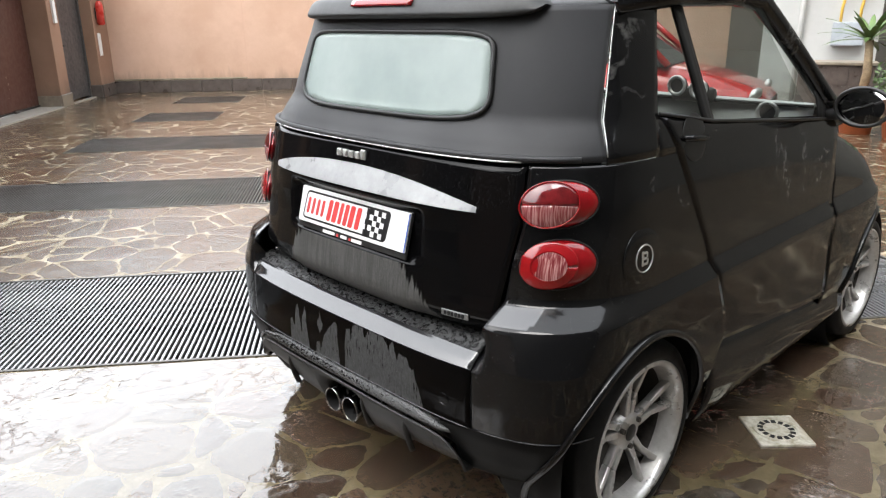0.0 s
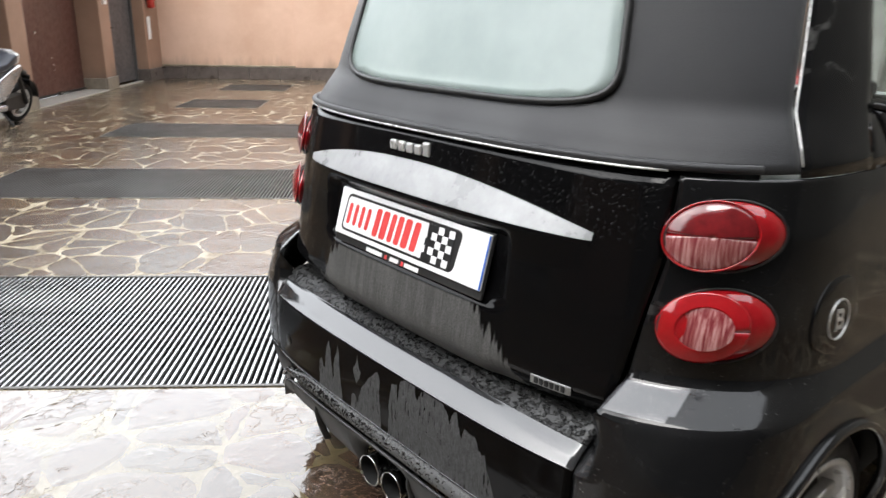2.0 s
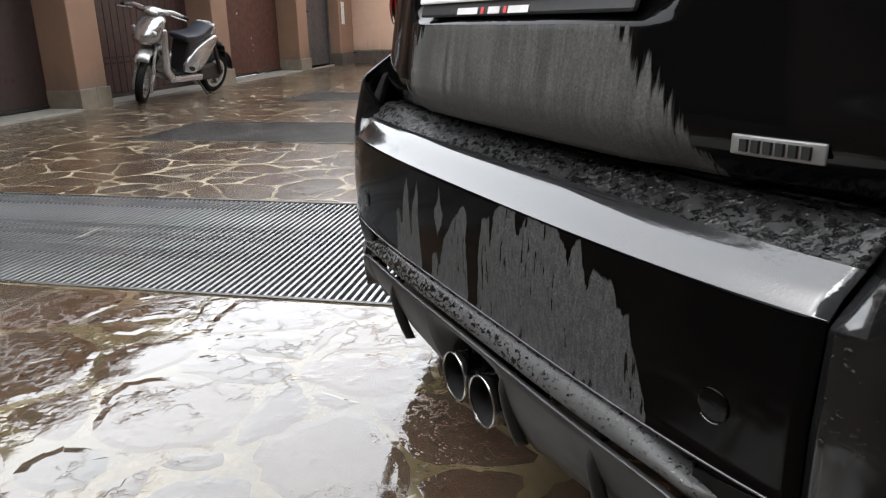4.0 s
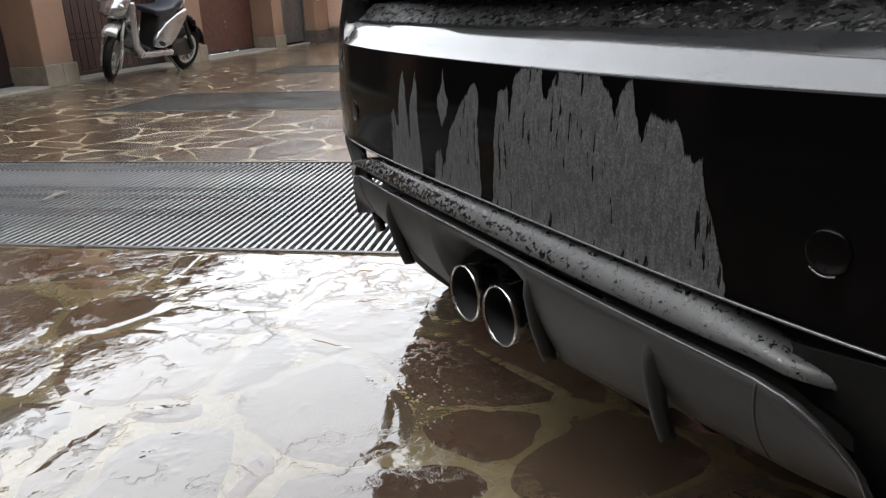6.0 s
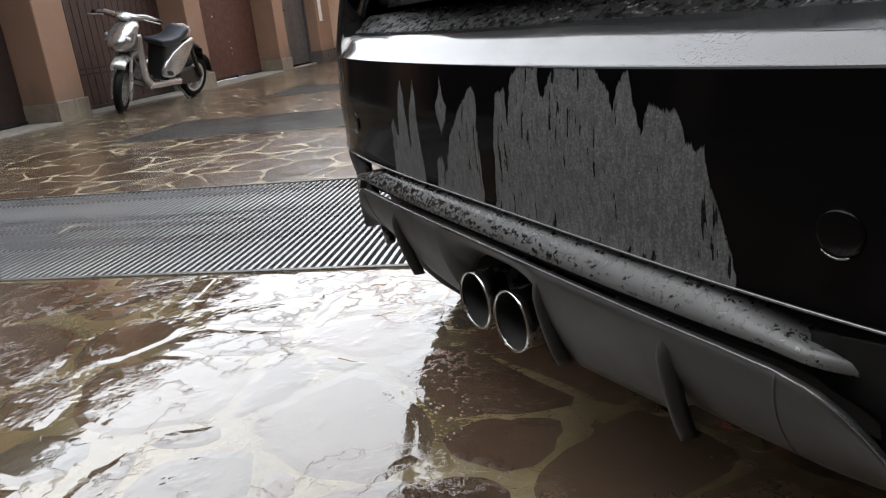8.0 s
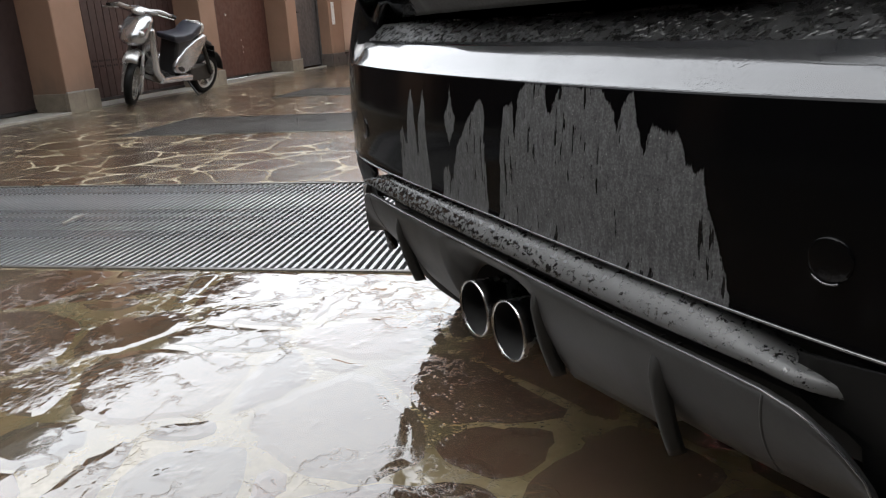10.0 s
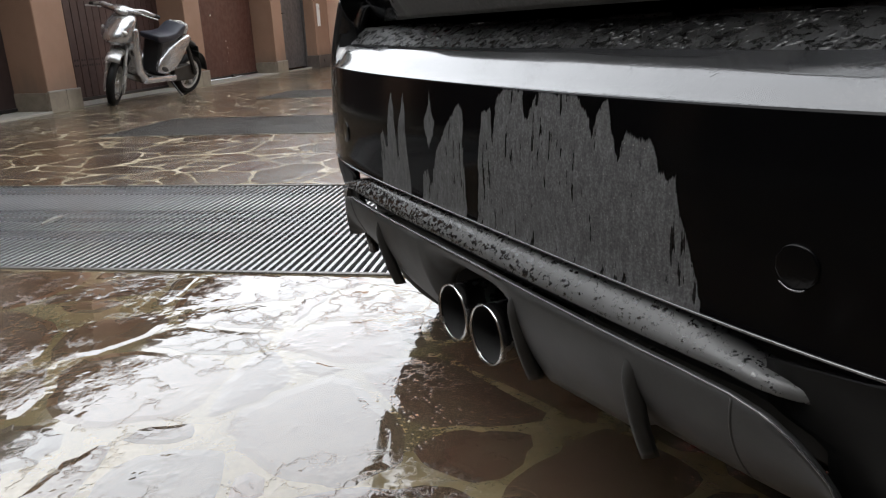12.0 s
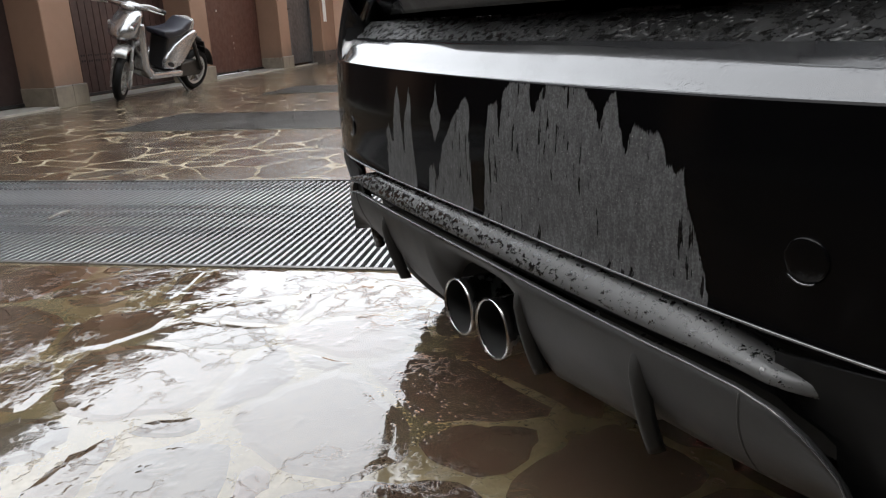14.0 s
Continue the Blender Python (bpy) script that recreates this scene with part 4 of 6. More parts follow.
# Solid black block gives the tailgate gap its shade.
part("shut_line", box(-0.5, 0.5, 0.1, 0.5, 0.6, 1.08), M_void, car, "black block for the shade in the gap behind the tailgate")

# plate and its holder: maker's print becomes plain bars and checks
TILT = radians(15)


def on_plate(a, b, c=0.0):
    """a across, b up from the plate's lower edge, c outwards."""
    return Vector((a, -0.043 + b * math.sin(TILT) - c, 0.831 + b * math.cos(TILT)))


def plate_bar(a0, a1, b0, b1, c0, c1):
    return hexa(bmesh.new(), [on_plate(a, b, c) for c in (c0, c1) for a, b in ((a0, b0), (a1, b0), (a1, b1), (a0, b1))])


plate = part("number_plate", plate_bar(-0.249, 0.26, 0.0, 0.11, 0.0, 0.006), M_white, car, "white number plate with a red and black printed panel", bevel=0.004)
part("plate_holder", plate_bar(-0.251, 0.2622, -0.02, 0.1122, -0.009, -0.0005), M_trim, plate, "black plate holder", bevel=0.004)
part("euro_band", plate_bar(0.2555, 0.2597, 0.002, 0.108, 0.0062, 0.0068), M_ink_blue, plate, "blue end band")


def slab_round(a0, a1, b0, b1, r, lean, c0, c1):
    pts = []
    for ca, cb, s in ((a1 - r, b1 - r, 0), (a0 + r, b1 - r, 90), (a0 + r, b0 + r, 180), (a1 - r, b0 + r, 270)):
        for k in range(5):
            an = radians(s + 22.5 * k)
            aa, bb = ca + r * math.cos(an), cb + r * math.sin(an)
            pts.append((aa + lean * bb, bb))
    bm = bmesh.new()
    lo, hi = [bm.verts.new(on_plate(a, b, c0)) for a, b in pts], [bm.verts.new(on_plate(a, b, c1)) for a, b in pts]
    bm.faces.new(lo[::-1]), bm.faces.new(hi)
    for k in range(len(pts)):
        bm.faces.new((lo[k], lo[(k + 1) % len(pts)], hi[(k + 1) % len(pts)], hi[k]))
    return bm


part("print_border", slab_round(-0.228, 0.175, 0.012, 0.1, 0.014, 0.1, 0.0062, 0.0068), M_ink_black, plate, "black rounded border")
part("print_field", slab_round(-0.222, 0.1, 0.018, 0.094, 0.01, 0.1, 0.007, 0.0074), M_white, plate, "white field")
for k in range(4):
    part("print_bar", slab_round(-0.212 + 0.0245 * k, -0.199 + 0.0245 * k, 0.03, 0.08, 0.005, 0.1, 0.0076, 0.008), M_ink_red, plate, "narrow red bar")
for a0, a1 in ((-0.107, -0.088), (-0.081, -0.059), (-0.05, -0.034), (-0.026, -0.008), (-0.001, 0.021), (0.03, 0.05)):
    part("print_bar", slab_round(a0, a1, 0.024, 0.088, 0.006, 0.12, 0.0076, 0.008), M_ink_red, plate, "upright red bar")
for i in range(5):
    for j in range(5):
        if (i + j) % 2 == 0:
            a, b = 0.075 + 0.0165 * i, 0.018 + 0.0152 * j
            part("check", plate_bar(a + 0.1 * b, a + 0.0165 + 0.1 * b, b, b + 0.0152, 0.0086, 0.009), M_white if i else M_ink_black, plate)
part("print_check_ground", plate_bar(0.083, 0.166, 0.018, 0.094, 0.0076, 0.0082), M_ink_black, plate, "black check ground")
for a0, a1, m_ in ((-0.12, -0.06, M_white), (-0.05, -0.042, M_ink_red), (-0.03, 0.0, M_white), (0.01, 0.018, M_ink_red), (0.022, 0.07, M_white)):
    part("holder_print", plate_bar(a0, a1, -0.017, -0.008, -0.0003, 0.0005), m_, plate, "small unreadable print")

# badges as plain shapes
for k in range(5):
    x = -0.082 + 0.028 * k
    h = 0.022 if k < 4 else 0.03
    part("badge_letter", box(x, x + 0.022, y_at(x, 1.06) - 0.006, y_at(x, 1.06) + 0.004, 1.05, 1.05 + h), M_badge, gate, "raised silver mark", bevel=0.004)
bx0, bx1 = 0.388, 0.47
part("maker_badge", sheet(lambda u, v: Vector((bx0 + (bx1 - bx0) * u, y_lid(bx0 + (bx1 - bx0) * u, 0.705) - 0.001, 0.6915 + 0.0175 * v)), 10, 3), M_badge_dull, gate, "dull silver oblong badge", True, 0.004, 0.0015)
for k in range(6):
    x = bx0 + 0.0095 + 0.0108 * k
    part("badge_mark", box(x, x + 0.0075, y_lid(x, 0.705) - 0.0026, y_lid(x, 0.705) + 0.0015, 0.695, 0.7055), M_void, gate, "black mark on the badge")

# corner panels with wheel arches, doors, wings, sills, wheels: both sides
for side in (-1, 1):
    lo, hi = 0.285, 1.092
    bm = sheet(lambda u, v: round_tail(u, lo + (hi - lo) * v, lid_edge(lo + (hi - lo) * v) + 0.006, door_edge(lo + (hi - lo) * v), side), 72, 110)
    for v in bm.verts:
        if v.co.y < 0.1 and 0.586 < v.co.z < 0.7:
            v.co.y += max(0.0, min(1.0, (0.562 - abs(v.co.x)) / 0.034)) * 1.05 * lerp([(0.586, 0.0), (0.625, 0.04), (0.65, 0.045), (0.7, 0.0)], v.co.z)
    arch(bm, *REAR_ARCH, AR, side)
    q = part("rear_quarter", bm, M_paint, car, "glossy black rear corner panel", True, 0.004)
    q.data.materials.append(M_under)
    q.data.materials.append(M_ledge)
    for f in q.data.polygons:
        # Shoulder patch takes the paler ledge finish as a painted sky reflection.
        if (0.71 < f.center.z < 0.749 and abs(f.center.x) < 0.645 and f.center.y < 0.25) or (0.588 < f.center.z < 0.624 and abs(f.center.x) < 0.558 and f.center.y < 0.1):
            f.material_index = 2
        # Below the crease the panel is painted darker to stay unlit.
        if f.center.z < 0.424 and f.center.y < 0.12:
            f.material_index = 1
    pts = [Vector((side * (x_at(REAR_ARCH[0] + AR * math.cos(a), REAR_ARCH[1] + AR * math.sin(a)) + 0.002), REAR_ARCH[0] + AR * math.cos(a), REAR_ARCH[1] + AR * math.sin(a))) for a in np.linspace(radians(-10), radians(196), 40)]
    part("arch_lip", tube(pts, 0.011, 8), M_paint, q, smooth=True)

    part("lower_crease", tube([round_tail(s_, 0.425, 0.533, 0.12, side, 0.001) for s_ in np.linspace(0, 1, 14)], 0.0022, 6), M_paint, q, "fine crease", True)

    # lamps
    for zc, rz, style in ((1.003, 0.06, "upper"), (0.858, 0.064, "lower")):
        xc = 0.641 if style == "upper" else 0.656
        base = Vector((side * xc, y_at(xc, zc), zc))
        e = 0.004
        tang = Vector((side * e * 2, y_at(xc + e, zc) - y_at(xc - e, zc), 0)).normalized()
        up = Vector((0, (y_at(xc, zc + e) - y_at(xc, zc - e)) / (2 * e), 1)).normalized()
        nrm = (tang.cross(up) * side).normalized()
        if nrm.y > 0:
            nrm = -nrm
        base = base - nrm * 0.012
        lamp = part("tail_lamp", dome(base, tang * 0.0955, up * rz, nrm * 0.036, 10, 40), M_red, car, "glossy red oval tail lamp", True)
        part("lamp_seal", tube([base + nrm * 0.011 + (tang * 0.093 * math.cos(a) + up * (rz * 0.98) * math.sin(a)) for a in np.linspace(0, 2 * math.pi, 41)[:-1]], 0.0022, 6, None, True), M_trim, lamp, "thin dark seal", True)
        eye = base - tang * 0.026

        def lens(a0, a1, r0, wide, tall, lift, high):
            """A piece of a domed round lens between two angles, from r0 of its radius outwards."""
            return sheet(lambda u, v: eye + nrm * (lift + 0.012 * math.cos(radians(a0 + (a1 - a0) * u)) * (r0 + (1 - r0) * v) * 1.35 + 0.004 + high * (1 - (r0 + (1 - r0) * v) ** 2)) + (tang * wide * math.cos(radians(a0 + (a1 - a0) * u)) + up * tall * math.sin(radians(a0 + (a1 - a0) * u))) * (r0 + (1 - r0) * v), 32, 8)

        if style == "lower":
            part("lens_ring", lens(0, 360, 0.6, 0.07, rz * 0.93, 0.0225, 0.016), M_red, lamp, "raised glossy red ring", True, 0.003)
            part("reversing_lens", lens(0, 360, 0.02, 0.0425, rz * 0.56, 0.0335, 0.004), M_rose, lamp, "pale ribbed centre lens", True)
        else:
            part("brake_lens", lens(2, 178, 0.02, 0.07, rz * 0.94, 0.0225, 0.016), M_darkred, lamp, "dark red upper lens", True, 0.002)
            part("signal_lens", lens(183, 357, 0.02, 0.069, rz * 0.93, 0.022, 0.016), M_rose, lamp, "pale ribbed lower lens", True, 0.002)
            part("lens_rim", tube([eye + nrm * (0.0265 + 0.0162 * math.cos(a)) + tang * 0.07 * math.cos(a) + up * rz * 0.94 * math.sin(a) for a in np.linspace(0, 2 * math.pi, 41)[:-1]], 0.0022, 6, None, True), M_red, lamp, "red rim", True)

    # door
    def door(u, v):
        z = lerp([(0, 0.475), (1, 0.37)], u) * (1 - v) + lerp([(0, 1.19), (0.25, 1.15), (1, 1.075)], u) * v
        y = door_edge(max(z, 0.5)) - 0.004 + (1.665 - door_edge(max(z, 0.5)) + 0.004) * u
        dent = 0.012 * math.sin(math.pi * min(1, max(0, (z - 0.4) / 0.3))) if z < 0.7 else 0
        return Vector((side * (x_at(y, z) + 0.0015 - dent), y, z))

    d = part("door", sheet(door, 30, 30), M_paint, car, "glossy black door, wet", True, 0.004)
    hy, hz = 0.588, 1.12
    hc = Vector((side * (x_at(hy, hz) - 0.001), hy, hz))
    part("handle_cup", dome(hc, (0, 0.064, 0), (-side * 0.012, 0, 0.064), (side * 0.003, 0, 0), 6, 36), M_trim, d, "dark round handle cup", True)
    part("door_handle", tube([(side * (x_at(hy, hz) + 0.004), hy - 0.062, hz + 0.004), (side * (x_at(hy, hz) + 0.011), hy - 0.02, hz), (side * (x_at(hy, hz) + 0.011), hy + 0.03, hz - 0.004), (side * (x_at(hy, hz) + 0.004), hy + 0.064, hz - 0.008)], [0.007, 0.009, 0.009, 0.007], 10), M_paint, d, "black door handle", True)

    # front wing
    HOOD = [(1.66, 1.04), (1.9, 0.975), (2.2, 0.87), (2.45, 0.72), (2.6, 0.55)]

    def wing(u, v):
        y = 1.6665 + 0.9365 * u
        z = 0.27 + (lerp(HOOD, y) - 0.02 - 0.27) * v
        tuck = 0.05 * max(0, (v - 0.75) / 0.25) ** 2
        dent = 0.012 * math.sin(math.pi * min(1, max(0, (z - 0.4) / 0.3))) * max(0, 1 - 5 * u) if z < 0.7 else 0
        return Vector((side * (x_at(y, z) + 0.0015 - tuck - dent), y, z))

    bm = arch(sheet(wing, 40, 34), *FRONT, AR - 0.005, side)
    w = part("front_wing", bm, M_paint, car, "glossy black front wing", True, 0.004)
    pts = [Vector((side * (x_at(FRONT[0] + AR * math.cos(a), FRONT[1] + AR * math.sin(a)) + 0.002), FRONT[0] + AR * math.cos(a), FRONT[1] + AR * math.sin(a))) for a in np.linspace(radians(20), radians(190), 34)]
    part("arch_lip", tube(pts, 0.01, 8), M_paint, w, smooth=True)
    part("side_repeater", box(side * 0.768 - 0.006, side * 0.768 + 0.006, 1.75, 1.79, 0.69, 0.71), M_rose, w, "small clear repeater", bevel=0.003)

    # sill
    part("sill", sheet(lambda u, v: Vector((side * (0.70 + 0.075 * math.sin(math.pi * min(1, 0.15 + 0.75 * v)) ** 0.8), 0.735 + 1.2 * u, 0.19 + (lerp([(0, 0.29), (1, 0.18)], u)) * v)), 20, 10), M_paint, car, "black side skirt, splashed", True, 0.006)

    # wheels
    for (cy, cz), nm, r in ((REAR, "rear_wheel", WR), (FRONT, "front_wheel", WR - 0.006)):
        o = side * (0.755 if nm == "rear_wheel" else 0.748)
        sx = -side
        P = lambda prof: [(o + sx * a, q_) for a, q_ in prof]
        tyre = lathe(P([(0.02, 0.223), (0.004, 0.229), (0.0, 0.243), (0.006, 0.266), (0.022, r - 0.004), (0.04, r), (0.17, r), (0.195, r - 0.006), (0.21, 0.26), (0.205, 0.22)]), 64, "X", (0, cy, cz))
        wheel = part(nm, tyre, M_rubber, car, "low black tyre on a silver alloy rim", True)
        part("rim", lathe(P([(0.014, 0.231), (0.002, 0.229), (0.001, 0.221), (0.004, 0.214), (0.02, 0.209), (0.066, 0.203)]), 64, "X", (0, cy, cz)), M_alloy, wheel, "silver rim lip", True)
        # Rest of the rim, darkened by its colour for the shade behind the spokes.
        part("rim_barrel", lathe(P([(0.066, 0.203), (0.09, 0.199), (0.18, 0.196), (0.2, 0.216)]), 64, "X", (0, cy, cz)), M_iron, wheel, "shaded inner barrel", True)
        bm = bmesh.new()
        for k in range(5):
            for s_ in (-1, 1):
                a = 2 * math.pi * k / 5 + 0.25
                rim_a = a + s_ * 0.2
                hub_a = a + s_ * 0.26
                H0 = Vector((0, math.cos(hub_a), math.sin(hub_a))) * 0.042
                H1 = Vector((0, math.cos(a + s_ * 0.15), math.sin(a + s_ * 0.15))) * 0.12
                H2 = Vector((0, math.cos(rim_a), math.sin(rim_a))) * 0.212
                for p0, p1, w0, w1, x0, x1 in ((H0, H1, 0.0115, 0.0085, 0.05, 0.046), (H1, H2, 0.0085, 0.0105, 0.046, 0.03)):
                    dirn = (p1 - p0).normalized()
                    lat = Vector((0, -dirn.z, dirn.y))
                    hexa(bm, [Vector((o + sx * (xx_ + dp), cy, cz)) + pp + lat * ww for dp in (0.0, 0.026) for pp, ww, xx_ in ((p0, -w0, x0), (p1, -w1, x1), (p1, w1, x1), (p0, w0, x0))])
        part("spokes", bm, M_alloy, wheel, "five silver twin spokes", False, 0, 0.004)
        part("hub_cap", lathe([(o + sx * 0.08, 0.062), (o + sx * 0.05, 0.056), (o + sx * 0.044, 0.04), (o + sx * 0.042, 0.0005)], 28, "X", (0, cy, cz)), M_alloy, wheel, "silver hub", True)
        part("cap_disc", lathe([(o + sx * 0.041, 0.026), (o + sx * 0.0395, 0.024), (o + sx * 0.0395, 0.0005)], 20, "X", (0, cy, cz)), M_trim, wheel, "dark centre cap", True)
        for k in range(3):
            a = 2 * math.pi * k / 3 + 0.6
            part("wheel_bolt", capped([(o + sx * 0.05, 0.008), (o + sx * 0.036, 0.008)], 8, "X", (0, cy + 0.046 * math.cos(a), cz + 0.046 * math.sin(a))), M_iron, wheel)
        part("brake_disc", lathe([(o + sx * 0.1, 0.0005), (o + sx * 0.1, 0.135), (o + sx * 0.112, 0.135), (o + sx * 0.112, 0.0005)], 36, "X", (0, cy, cz)), M_iron, wheel, "dull brake disc", True)
        # Liner in near-black, with the shade under the arch in its colour.
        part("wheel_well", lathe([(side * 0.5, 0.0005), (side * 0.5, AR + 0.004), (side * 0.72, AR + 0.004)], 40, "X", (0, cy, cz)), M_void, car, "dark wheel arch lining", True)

    # upper flank: canvas edge, pillar, glass
    canvas = lambda z: lerp([(1.09, 0.222), (1.46, 0.365)], z)
    glass0 = lambda z: lerp([(1.09, 0.40), (1.2, 0.43), (1.47, 0.515)], z)
    divide = lambda z: lerp([(1.1, 0.70), (1.47, 0.615)], z)
    a_line = lambda z: lerp([(1.07, 1.60), (1.18, 1.5), (1.47, 1.14)], z)

    def flank(y, z, out=0.0):
        hw = lerp([(1.07, 0.74), (1.12, 0.73), (1.46, 0.63)], z)
        return Vector((side * (min(x_at(y, min(z, 1.46)), hw) + out), y, z))

    zz = lambda v: 1.094 + 0.37 * v
    part("rear_pillar", sheet(lambda u, v: flank(canvas(zz(v)) + (glass0(zz(v)) - canvas(zz(v))) * u, zz(v), 0.002), 10, 14), M_paint, car, "glossy black pillar panel", True, 0.004)
    part("pillar_trim", tube([flank(canvas(z), z, 0.004) for z in np.linspace(1.11, 1.455, 14)], 0.0017, 8), M_badge, car, "bright strip along the canvas edge", True)
    belt = lambda y: lerp([(0.4, 1.198), (0.7, 1.15), (1.2, 1.1), (1.62, 1.065)], y)
    gz = lambda y, v: belt(y) - 0.01 + (1.464 - belt(y) + 0.01) * v

    def pane(u, v, y0, y1):
        y = y0(1.2) + (y1(1.15) - y0(1.2)) * u
        z = gz(y, v)
        return flank(y0(z) + (y1(z) - y0(z)) * u, z, -0.004)

    part("belt_panel", sheet(lambda u, v: flank(0.395 + 0.28 * u, 1.09 + (belt(0.395 + 0.28 * u) - 1.09) * v, 0.0005), 8, 4), M_paint, car, "glossy black panel below the quarter glass", True, 0.004)
    q1 = part("quarter_glass", sheet(lambda u, v: pane(u, v, glass0, lambda z: divide(z) - 0.02), 6, 10), M_glass, car, "clear quarter glass", True)
    q2 = part("door_glass", sheet(lambda u, v: pane(u, v, lambda z: divide(z) + 0.02, a_line), 12, 10), M_glass, car, "clear door glass", True)
    q1.visible_shadow = q2.visible_shadow = False
    part("window_divider", sheet(lambda u, v: flank(divide(zz(v)) - 0.022 + 0.044 * u, zz(v), 0.001), 3, 12), M_trim, car, "black window divider", True, 0.012)
    part("belt_seal", tube([flank(0.435, 1.195, 0.004), flank(0.7, 1.152, 0.004), flank(1.2, 1.105, 0.004), flank(1.6, 1.072, 0.004)], 0.005, 8), M_trim, car, "black rubber seal", True)
    part("roof_rail", tube([flank(canvas(1.46), 1.46, 0), flank(0.6, 1.485, 0), flank(0.95, 1.488, 0), flank(1.12, 1.475, 0), flank(1.26, 1.38, 0.002), flank(1.42, 1.25, 0.004), flank(1.55, 1.14, 0.004), flank(1.64, 1.06, 0.004)], [0.03, 0.032, 0.032, 0.032, 0.03, 0.03, 0.03, 0.03], 10), M_paint, car, "black roof rail and windscreen pillar", True)
    part("sail_panel", sheet(lambda u, v: flank(1.46 + 0.14 * u, 1.075 + (0.11 - 0.1 * u) * v, 0.004), 4, 4), M_trim, car, "black mirror triangle", True, 0.006)

    # mirror
    mc = Vector((side * 0.86, 1.52, 1.128))
    mir = part("wing_mirror", dome(mc + Vector((0, -0.015, 0)), (0.088, 0.0, 0), (0, 0, 0.066), (0, 0.09, 0), 8, 32), M_paint, car, "black wing mirror housing", True)
    part("mirror_rim", tube([mc + Vector((0.086 * math.cos(a), -0.018, 0.064 * math.sin(a))) for a in np.linspace(0, 2 * math.pi, 33)[:-1]], 0.007, 8, None, True), M_trim, mir, "black rim", True)
    part("mirror_glass", dome(mc + Vector((0, -0.018, 0)), (0.08, -0.006 * side, 0), (0, 0, 0.059), (0, -0.004, 0), 3, 32), M_mirror, mir, "mirror glass")
    part("mirror_foot", tube([mc + Vector((-side * 0.07, 0.02, -0.03)), Vector((side * 0.735, 1.54, 1.09))], 0.02, 10), M_trim, mir, "black mirror foot", True)

# fuel flap on the right flank
fy, fz = 0.335, 0.842
n0 = Vector((x_at(fy, fz), fy, fz))
t0 = (Vector((x_at(fy + 0.01, fz), fy + 0.01, fz)) - Vector((x_at(fy - 0.01, fz), fy - 0.01, fz))).normalized()
u0 = (Vector((x_at(fy, fz + 0.01), fy, fz + 0.01)) - Vector((x_at(fy, fz - 0.01), fy, fz - 0.01))).normalized()
o0 = t0.cross(u0).normalized()
flap = part("fuel_flap", dome(n0 - o0 * 0.004, t0 * 0.082, u0 * 0.082, o0 * 0.0075, 8, 40), M_paint, car, "round black fuel flap with a silver emblem", True)
part("emblem_ring", tube([n0 + o0 * 0.003 + (t0 * math.cos(a) + u0 * math.sin(a)) * 0.036 for a in np.linspace(0, 2 * math.pi, 33)[:-1]], 0.002, 6, None, True), M_badge, flap, "silver ring", True)
for b0, b1, a0, a1 in ((-0.02, 0.02, -0.012, -0.006), (0.012, 0.018, -0.012, 0.01), (-0.003, 0.003, -0.012, 0.01), (-0.018, -0.012, -0.012, 0.012), (0.002, 0.014, 0.008, 0.013), (-0.014, -0.002, 0.01, 0.015)):
    part("emblem_bar", hexa(bmesh.new(), [n0 + t0 * a + u0 * b + o0 * c for c in (0.002, 0.0048) for a, b in ((a0, b0), (a1, b0), (a1, b1), (a0, b1))]), M_badge, flap, "silver bar")

# canvas top with its window, roof and rear lip
canvas_end = lambda z: lerp([(1.09, 0.222), (1.46, 0.365)], z)


def canvas_back(u, v):
    z = 1.1 + 0.36 * v
    side = 1 if u >= 0.5 else -1
    p = round_tail(abs(2 * u - 1), z, 0.0001, canvas_end(z), side)
    puff = 0.006 * math.sin(math.pi * v) - 0.004 * math.exp(-((v - 0.03) / 0.04) ** 2)
    return p + Vector((0, -puff, 0))


top = part("canvas_top", sheet(canvas_back, 60, 24), M_cloth, car, "black canvas folding top, shut", True, 0.006)


def in_window(a, b, out, grow=0.0):
    """A point of the rear window: a and b from -1 to 1."""
    w, h = 0.402 + grow, 0.105 + grow
    n = 5.0 if b < 0 else 8.0
    # square to rounded rectangle
    r = max(abs(a), abs(b), 1e-6)
    norm = (abs(a) ** n + abs(b) ** n) ** (1 / n)
    k = r / max(norm, 1e-6)
    x, z = a * k * w, 1.288 + b * k * h
    x *= 1 - 0.04 * b
    return Vector((x, y_at(x, z) - 0.006 - out, z))


part("rear_window", sheet(lambda u, v: in_window(2 * u - 1, 2 * v - 1, 0.004), 28, 14), M_fog, top, "fogged rear window", True, 0.004)
loop = [in_window(math.cos(a) / max(abs(math.cos(a)), abs(math.sin(a))), math.sin(a) / max(abs(math.cos(a)), abs(math.sin(a))), 0.004, 0.004) for a in np.linspace(0, 2 * math.pi, 97)[:-1]]
part("window_seam", tube(loop, 0.007, 8, None, True), M_trim, top, "black welt round the window", True)
seam = [Vector((x, y_at(x, 1.105) - 0.006, 1.106)) for x in np.linspace(-0.66, 0.66, 31)]
part("hem", tube(seam, 0.007, 8), M_cloth, top, "stitched lower hem", True)


def roof(u, v):
    x = (2 * v - 1) * 0.615
    y0 = y_at(x, 1.455) + 0.004
    y = y0 + (1.16 - y0) * u
    return Vector((x, y, 1.456 + 0.06 * math.sin(math.pi * min(1, 0.62 * u + 0.0)) ** 0.7 + 0.025 * (1 - (2 * v - 1) ** 2) * min(1, 4 * u)))


